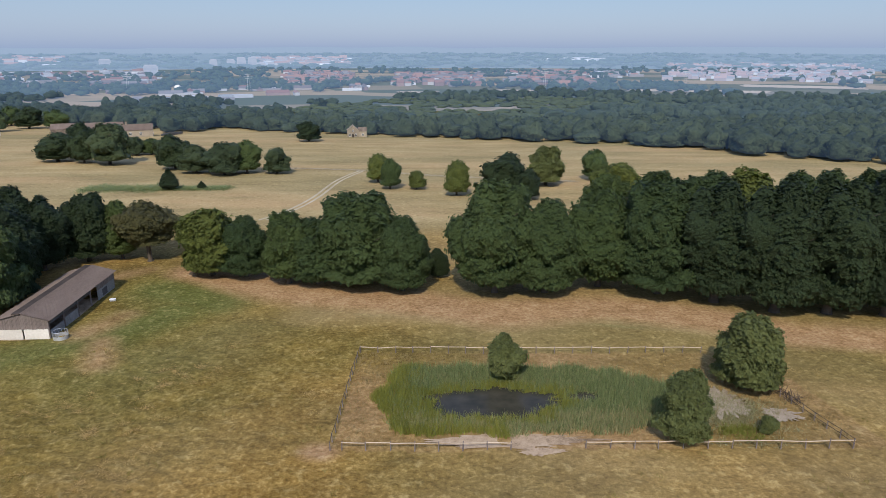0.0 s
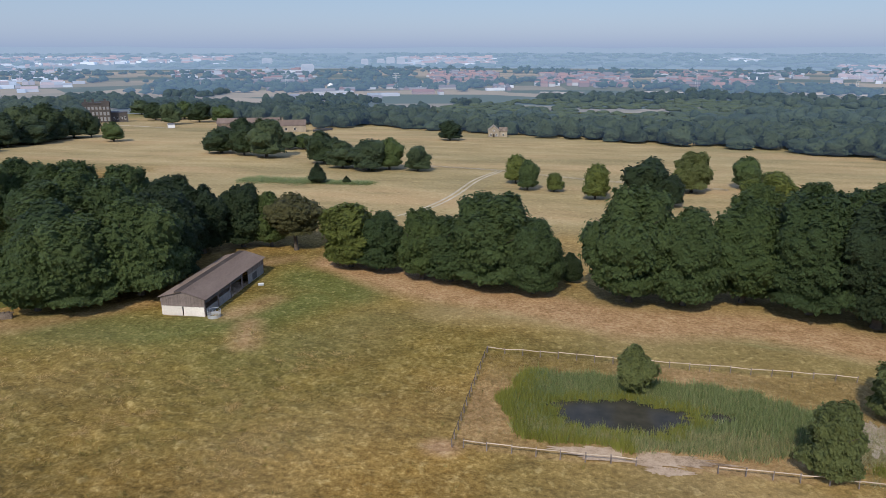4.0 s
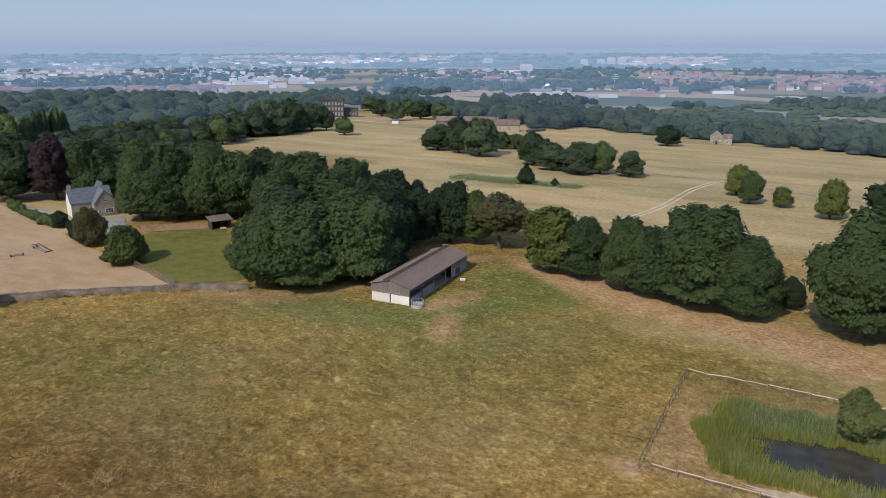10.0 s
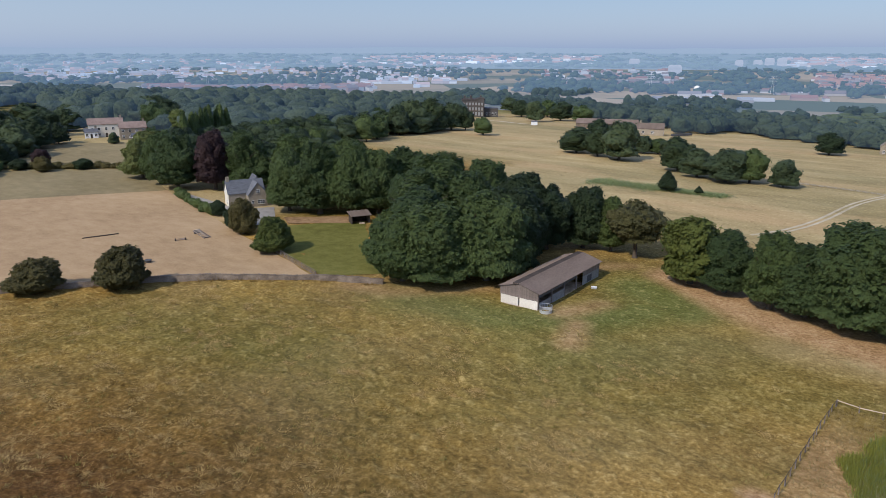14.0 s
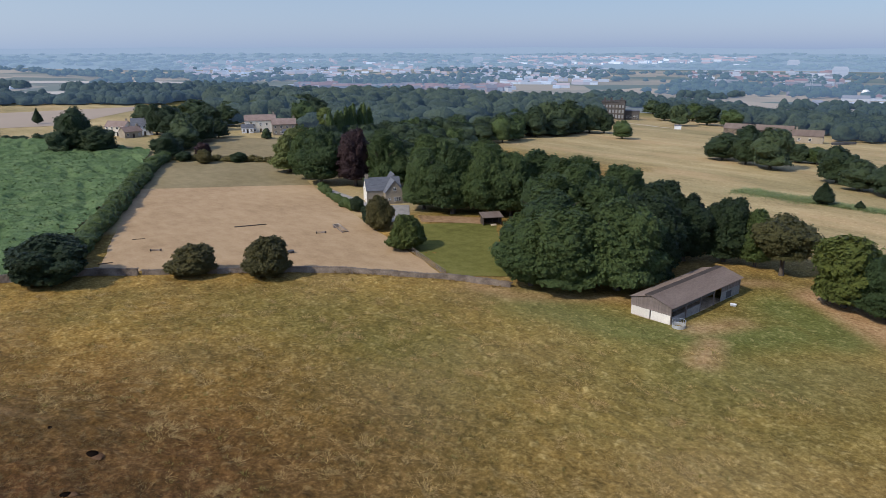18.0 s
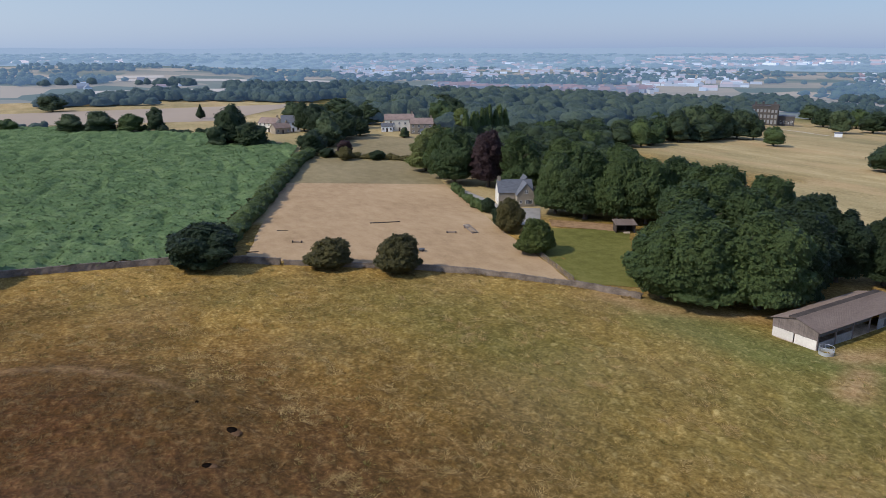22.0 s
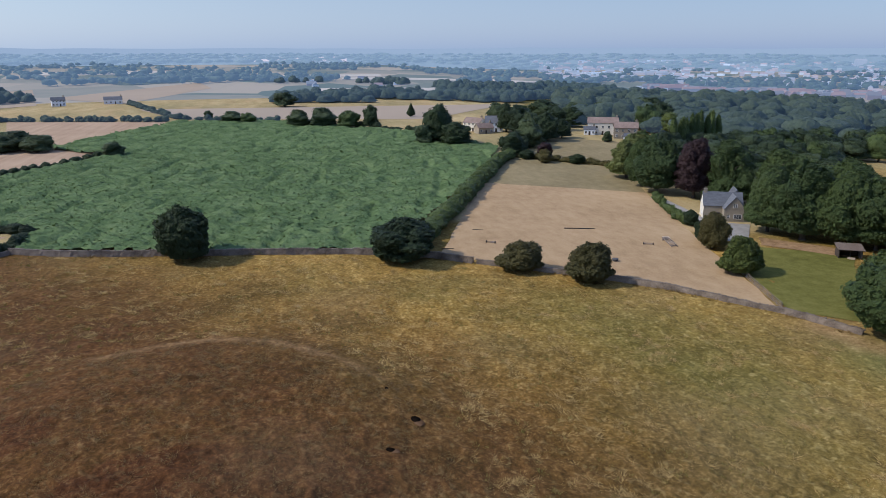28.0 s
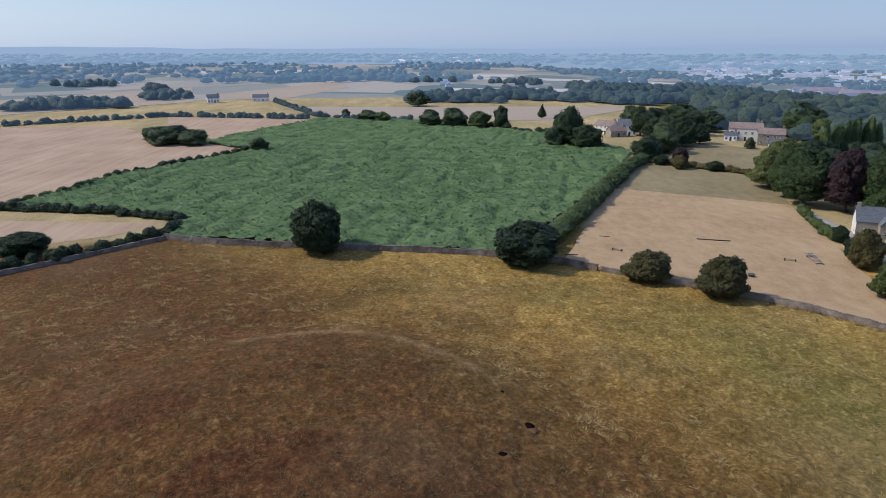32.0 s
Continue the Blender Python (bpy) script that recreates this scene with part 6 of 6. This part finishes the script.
for i in range(8):
    x = -2.7 + i * 0.77
    part("rung", box_bm((x - .1, -.85, 0.25 + (x + 3) * .117, x + .1, .85, 0.36 + (x + 3) * .117)), M_RAIL, lad)
for x in (-2.6, 2.6):
    part("leg", box_bm((x - .08, -.75, 0, x + .08, .75, 0.25 + (x + 3) * .117)), M_TIMBER, lad)
tub = thing("tub", -135.5, 70.3, 0, 0, "black rubber feed tub on the turf", "tub")
bm = bmesh.new()
bmesh.ops.create_cone(bm, cap_ends=True, segments=16, radius1=0.55, radius2=0.7, depth=0.55, matrix=Matrix.Translation((0, 0, .28)))
part("bucket", bm, M_DARKSTEEL, tub)
bm = bmesh.new()
tube_ring(bm, 0.7, 0.55, 0.06, 16)
part("rim", bm, M_DARKSTEEL, tub)


# ---- burrows on the knoll ----
M_SPOIL = plain("dug_earth", (0.07, 0.038, 0.020), (0.15, 0.090, 0.050), 2, 1.0, 0.6, spec=0.0)


def burrow(x, y, s, turn):
    ob = thing("burrow", x, y, ground_z(x, y), turn, "dark burrow mouth with a spill of bare earth", "burrow", "burrows on the knoll")
    # near-black lump above ground; its colour stands for shade in the hole
    bm = bmesh.new()
    bmesh.ops.create_icosphere(bm, subdivisions=2, radius=1.0)
    for v in bm.verts:
        v.co = Vector((v.co.x * s, v.co.y * s * 0.7, v.co.z * 0.18 + 0.06)) * (1 + 0.2 * noise.noise(v.co * 2))
    part("hollow", bm, plain("hollow_shade", (0.004, 0.003, 0.002), (0.012, 0.008, 0.006), 3, 1.0, 0.5, spec=0.0), ob, "black lump standing for the shaded hollow")
    bm = bmesh.new()
    bmesh.ops.create_icosphere(bm, subdivisions=2, radius=1.0)
    for v in bm.verts:
        v.co = Vector((v.co.x * s * 1.1 + s * .9, v.co.y * s * 0.8, v.co.z * 0.12)) * (1 + 0.25 * noise.noise(v.co * 2 + Vector((3, 1, 0))))
    part("spoil", bm, M_SPOIL, ob, "spill of dug earth")


burrow(-74.7, 14.1, 0.8, 20)
burrow(-68.1, 10.0, 0.55, 60)
burrow(-82.8, 11.8, 0.4, 10)


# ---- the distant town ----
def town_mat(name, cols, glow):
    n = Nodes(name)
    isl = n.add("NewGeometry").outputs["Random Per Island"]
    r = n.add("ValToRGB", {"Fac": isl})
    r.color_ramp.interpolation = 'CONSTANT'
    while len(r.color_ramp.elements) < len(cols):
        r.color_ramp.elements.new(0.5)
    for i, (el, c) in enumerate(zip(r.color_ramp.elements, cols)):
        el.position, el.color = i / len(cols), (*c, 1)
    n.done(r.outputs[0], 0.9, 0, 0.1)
    # haze painted as emission on walls and roofs, not lit windows
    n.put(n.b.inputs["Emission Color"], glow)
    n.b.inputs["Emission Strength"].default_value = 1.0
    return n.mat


# house colours kept dull, as haze would leave them
BRICKS = [(0.20, 0.12, 0.09), (0.22, 0.145, 0.11), (0.26, 0.225, 0.195), (0.17, 0.11, 0.085), (0.34, 0.325, 0.30)]
PALES = [(0.34, 0.34, 0.34), (0.25, 0.26, 0.27), (0.46, 0.46, 0.45), (0.20, 0.18, 0.165)]
ROOFS = [(0.17, 0.09, 0.065), (0.21, 0.12, 0.085), (0.12, 0.10, 0.09), (0.15, 0.14, 0.135)]
TOWN = {}
for key, glow in (("near", FAR_HAZE_GLOW), ("far", HAZE_GLOW)):
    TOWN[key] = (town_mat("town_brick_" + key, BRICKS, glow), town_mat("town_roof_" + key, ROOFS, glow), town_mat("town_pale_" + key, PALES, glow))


def houses(name, az, r, daz, dr, count, label, seed, pale=0.0, size=(12, 7, 5.0)):
    """Streets of gabled houses as one far object: azimuth, distance and half extents."""
    g = np.random.default_rng(seed)
    wv, wf, rv, rf, pv, pf = [], [], [], [], [], []
    ang = g.uniform(-0.3, 0.3)
    for _ in range(count):
        a = radians(az + g.uniform(-daz, daz))
        rr = r + dr * round(g.uniform(-1, 1) * 7) / 7 + g.normal(0, 4)
        x, y = -rr * math.sin(a), rr * math.cos(a)
        z = ground_z(x, y) - 0.5
        w, d, h = size[0] * g.uniform(.7, 1.9), size[1] * g.uniform(.8, 1.3), size[2] * g.uniform(.8, 1.25)
        t = a + ang + (1.57 if g.uniform() < 0.25 else 0)
        c, s = math.cos(t), math.sin(t)
        big = g.uniform() < pale
        if big:
            w, d, h = w * 1.7, d * 1.5, h * 0.95

        def at(u, v, k):
            return (x + u * c - v * s, y + u * s + v * c, z + k)
        tv, tf = (pv, pf) if big else (wv, wf)
        k = len(tv)
        tv += [at(-w / 2, -d / 2, 0), at(w / 2, -d / 2, 0), at(w / 2, d / 2, 0), at(-w / 2, d / 2, 0), at(-w / 2, -d / 2, h), at(w / 2, -d / 2, h), at(w / 2, d / 2, h), at(-w / 2, d / 2, h)]
        tf += [(k, k + 1, k + 5, k + 4), (k + 1, k + 2, k + 6, k + 5), (k + 2, k + 3, k + 7, k + 6), (k + 3, k, k + 4, k + 7)]
        if big:
            tf.append((k + 4, k + 5, k + 6, k + 7))
            continue
        k = len(rv)
        rh = h + d * 0.42
        rv += [at(-w / 2, -d / 2 - .3, h - .1), at(w / 2, -d / 2 - .3, h - .1), at(w / 2, d / 2 + .3, h - .1), at(-w / 2, d / 2 + .3, h - .1), at(-w / 2, 0, rh), at(w / 2, 0, rh)]
        rf += [(k, k + 1, k + 5, k + 4), (k + 2, k + 3, k + 4, k + 5), (k + 1, k + 2, k + 5), (k + 3, k, k + 4)]
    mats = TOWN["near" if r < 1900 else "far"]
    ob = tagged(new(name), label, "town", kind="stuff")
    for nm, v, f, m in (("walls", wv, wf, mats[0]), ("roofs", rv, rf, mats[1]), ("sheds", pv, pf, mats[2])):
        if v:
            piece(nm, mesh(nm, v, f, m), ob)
    return ob


houses("brick_terraces", 9.2, 1500, 2.6, 260, 130, "hazy brick terraces in the distant town", 71)
houses("brick_terraces", -0.2, 1420, 3.4, 260, 150, "hazy brick terraces in the distant town", 72, 0.05)
houses("brick_terraces", -8.8, 1520, 3.2, 320, 130, "hazy brick terraces in the distant town", 73, 0.08)
houses("white_works", -13.7, 1750, 1.8, 250, 30, "white works buildings in the distant town", 74, 0.7)
houses("brick_estate", -24.5, 2050, 6.8, 600, 420, "wide pinkish brick estate fading into haze", 75, 0.03)
houses("industrial_sheds", 26, 1600, 5.5, 420, 110, "pale industrial sheds in the hazy town", 76, 0.6)
houses("rail_yard", 17.5, 990, 7.5, 120, 26, "low pale sheds in the rail yard", 77, 0.55, (16, 7, 3.5))
houses("long_sheds", -10.9, 3050, 2.2, 200, 16, "long white sheds on the horizon", 78, 1.0, (40, 12, 7))
houses("white_depot", 6.2, 1075, 0.7, 60, 9, "white depot roofs among trees", 79, 0.8, (10, 6, 4))
houses("town_centre", 10.3, 2800, 3.6, 420, 130, "hazy town centre", 80, 0.3, (22, 12, 8))
houses("town_west", 42.5, 2000, 5.2, 850, 200, "hazy western town", 81, 0.25)
houses("house_row", 53, 1090, 8.6, 45, 110, "long bright row of houses below the wood", 82, 0.12)
houses("town_north_west", 56, 2150, 11.5, 800, 260, "hazy suburbs fading into the distance", 83, 0.2)
houses("hill_estate", 64.2, 2300, 5.8, 850, 150, "houses scattered over a far hill", 84, 0.12)
houses("town_ridge", 36, 3000, 9, 500, 200, "faint roofs near the horizon", 85, 0.4, (24, 12, 7))
houses("farm_sheds", 84, 950, 6, 120, 8, "pale sheds among far fields", 86, 0.3, (9, 6, 3))


def tower(x, y, w, d, h, label, cols=5, rows=7):
    ob = thing("tower_block", x, y, ground_z(x, y), math.degrees(math.atan2(-x, y)), label, "tower block", "tower blocks of the town")
    # walls and window bands emit the haze colour
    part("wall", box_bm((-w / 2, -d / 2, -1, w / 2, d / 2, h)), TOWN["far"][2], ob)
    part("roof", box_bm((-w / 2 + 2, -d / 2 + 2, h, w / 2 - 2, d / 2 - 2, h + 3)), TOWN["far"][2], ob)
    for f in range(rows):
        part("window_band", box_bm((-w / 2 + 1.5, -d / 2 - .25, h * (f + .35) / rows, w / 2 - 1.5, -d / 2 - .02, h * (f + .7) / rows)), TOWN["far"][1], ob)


for x, y, w, h in ((-640, 2108, 20, 22), (-618, 2206, 24, 20), (-600, 2257, 26, 25), (-567, 2260, 26, 25), (-1004, 2223, 33, 19), (-629, 1611, 30, 20), (-700, 2300, 22, 16), (-2000, 1850, 36, 18)):
    tower(x, y, w, 16, h, "pale tower block standing over the hazy town")


def mast(x, y, h):
    ob = thing("pylon", x, y, ground_z(x, y), math.degrees(math.atan2(-x, y)), "thin grey lattice pylon in the distance", "pylon", "pylons")
    for sx, sy in ((-1, -1), (1, -1), (1, 1), (-1, 1)):
        vs, fs = [], []
        limb(vs, fs, (sx * 2.2, sy * 2.2, -.5), (sx * .3, sy * .3, h), 0.25, 0.15, 4)
        piece("leg", mesh("leg", vs, fs, M_STEEL), ob)
    for z, w in ((0.72, 5), (0.84, 6), (0.95, 4)):
        part("arm", box_bm((-w, -.2, h * z, w, .2, h * z + .5)), M_STEEL, ob)


for az, r, h in ((14.5, 1060, 24), (23, 1100, 24), (-8.5, 1180, 26), (57, 1280, 26), (41, 1350, 26), (-19, 1200, 24)):
    mast(-r * math.sin(radians(az)), r * math.cos(radians(az)), h)
tank = thing("white_dome", -360, 1010, ground_z(-360, 1010), 0, "round white storage dome in the rail yard", "dome")
bm = bmesh.new()
bmesh.ops.create_uvsphere(bm, u_segments=20, v_segments=12, radius=5.0, matrix=Matrix.Translation((0, 0, 4.4)))
part("shell", bm, M_WHITE, tank)
part("plinth", box_bm((-3, -3, -0.5, 3, 3, 0.6)), M_GREYCON, tank)

# ---- far fields and hills ----
def far_patch(az, r, daz, dr, label, mat):
    q = []
    for sa, sr in ((1, -1), (-1, -1), (-1, 1), (1, 1)):
        a, rr = radians(az + sa * daz), r + sr * dr
        q.append((-rr * math.sin(a), rr * math.cos(a)))
    return sheet("far_field", q, 24, 8, mat, label, 0.5, 12.0)


# straw fields with the haze mixed in as emission
M_FAR_STRAW = distance_mat("backdrop_straw", (0.30, 0.23, 0.14), (0.42, 0.33, 0.22), FAR_HAZE_GLOW, 0.01)
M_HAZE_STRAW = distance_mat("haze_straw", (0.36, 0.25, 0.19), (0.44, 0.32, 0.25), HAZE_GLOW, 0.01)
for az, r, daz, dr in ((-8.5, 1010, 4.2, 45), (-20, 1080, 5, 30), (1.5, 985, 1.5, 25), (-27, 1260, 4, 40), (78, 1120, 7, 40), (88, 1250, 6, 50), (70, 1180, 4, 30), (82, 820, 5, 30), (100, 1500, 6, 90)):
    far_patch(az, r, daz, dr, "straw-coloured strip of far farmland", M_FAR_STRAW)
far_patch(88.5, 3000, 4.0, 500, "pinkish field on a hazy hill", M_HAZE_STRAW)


def hills():
    """Low hazy ridges that close the horizon all round; the haze is their emission."""
    vs, fs = [], []
    n = 360
    for i in range(n):
        a = 2 * math.pi * i / n
        x, y = -math.sin(a), math.cos(a)
        top = 46 + 16 * noise.noise(Vector((x * 3, y * 3, 2))) + 7 * noise.noise(Vector((x * 14, y * 14, 5)))
        for r, z in ((4700, -5), (4850, top * 0.62), (4930, top)):
            vs.append((x * r, y * r, z))
    for i in range(n):
        for k in range(2):
            a, b = i * 3 + k, ((i + 1) % n) * 3 + k
            fs.append((a, b, b + 1, a + 1))
    m = Nodes("hazed_hills")
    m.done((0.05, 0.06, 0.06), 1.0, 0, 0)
    # emission near the sky's colour stands for the haze before the ridges
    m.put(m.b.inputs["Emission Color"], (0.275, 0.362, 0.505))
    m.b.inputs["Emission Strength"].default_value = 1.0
    tagged(new("backdrop", mesh("backdrop", vs, fs, m.mat, True)), "low far hills, summer haze put in as blue glow", "backdrop", kind="structure")


hills()
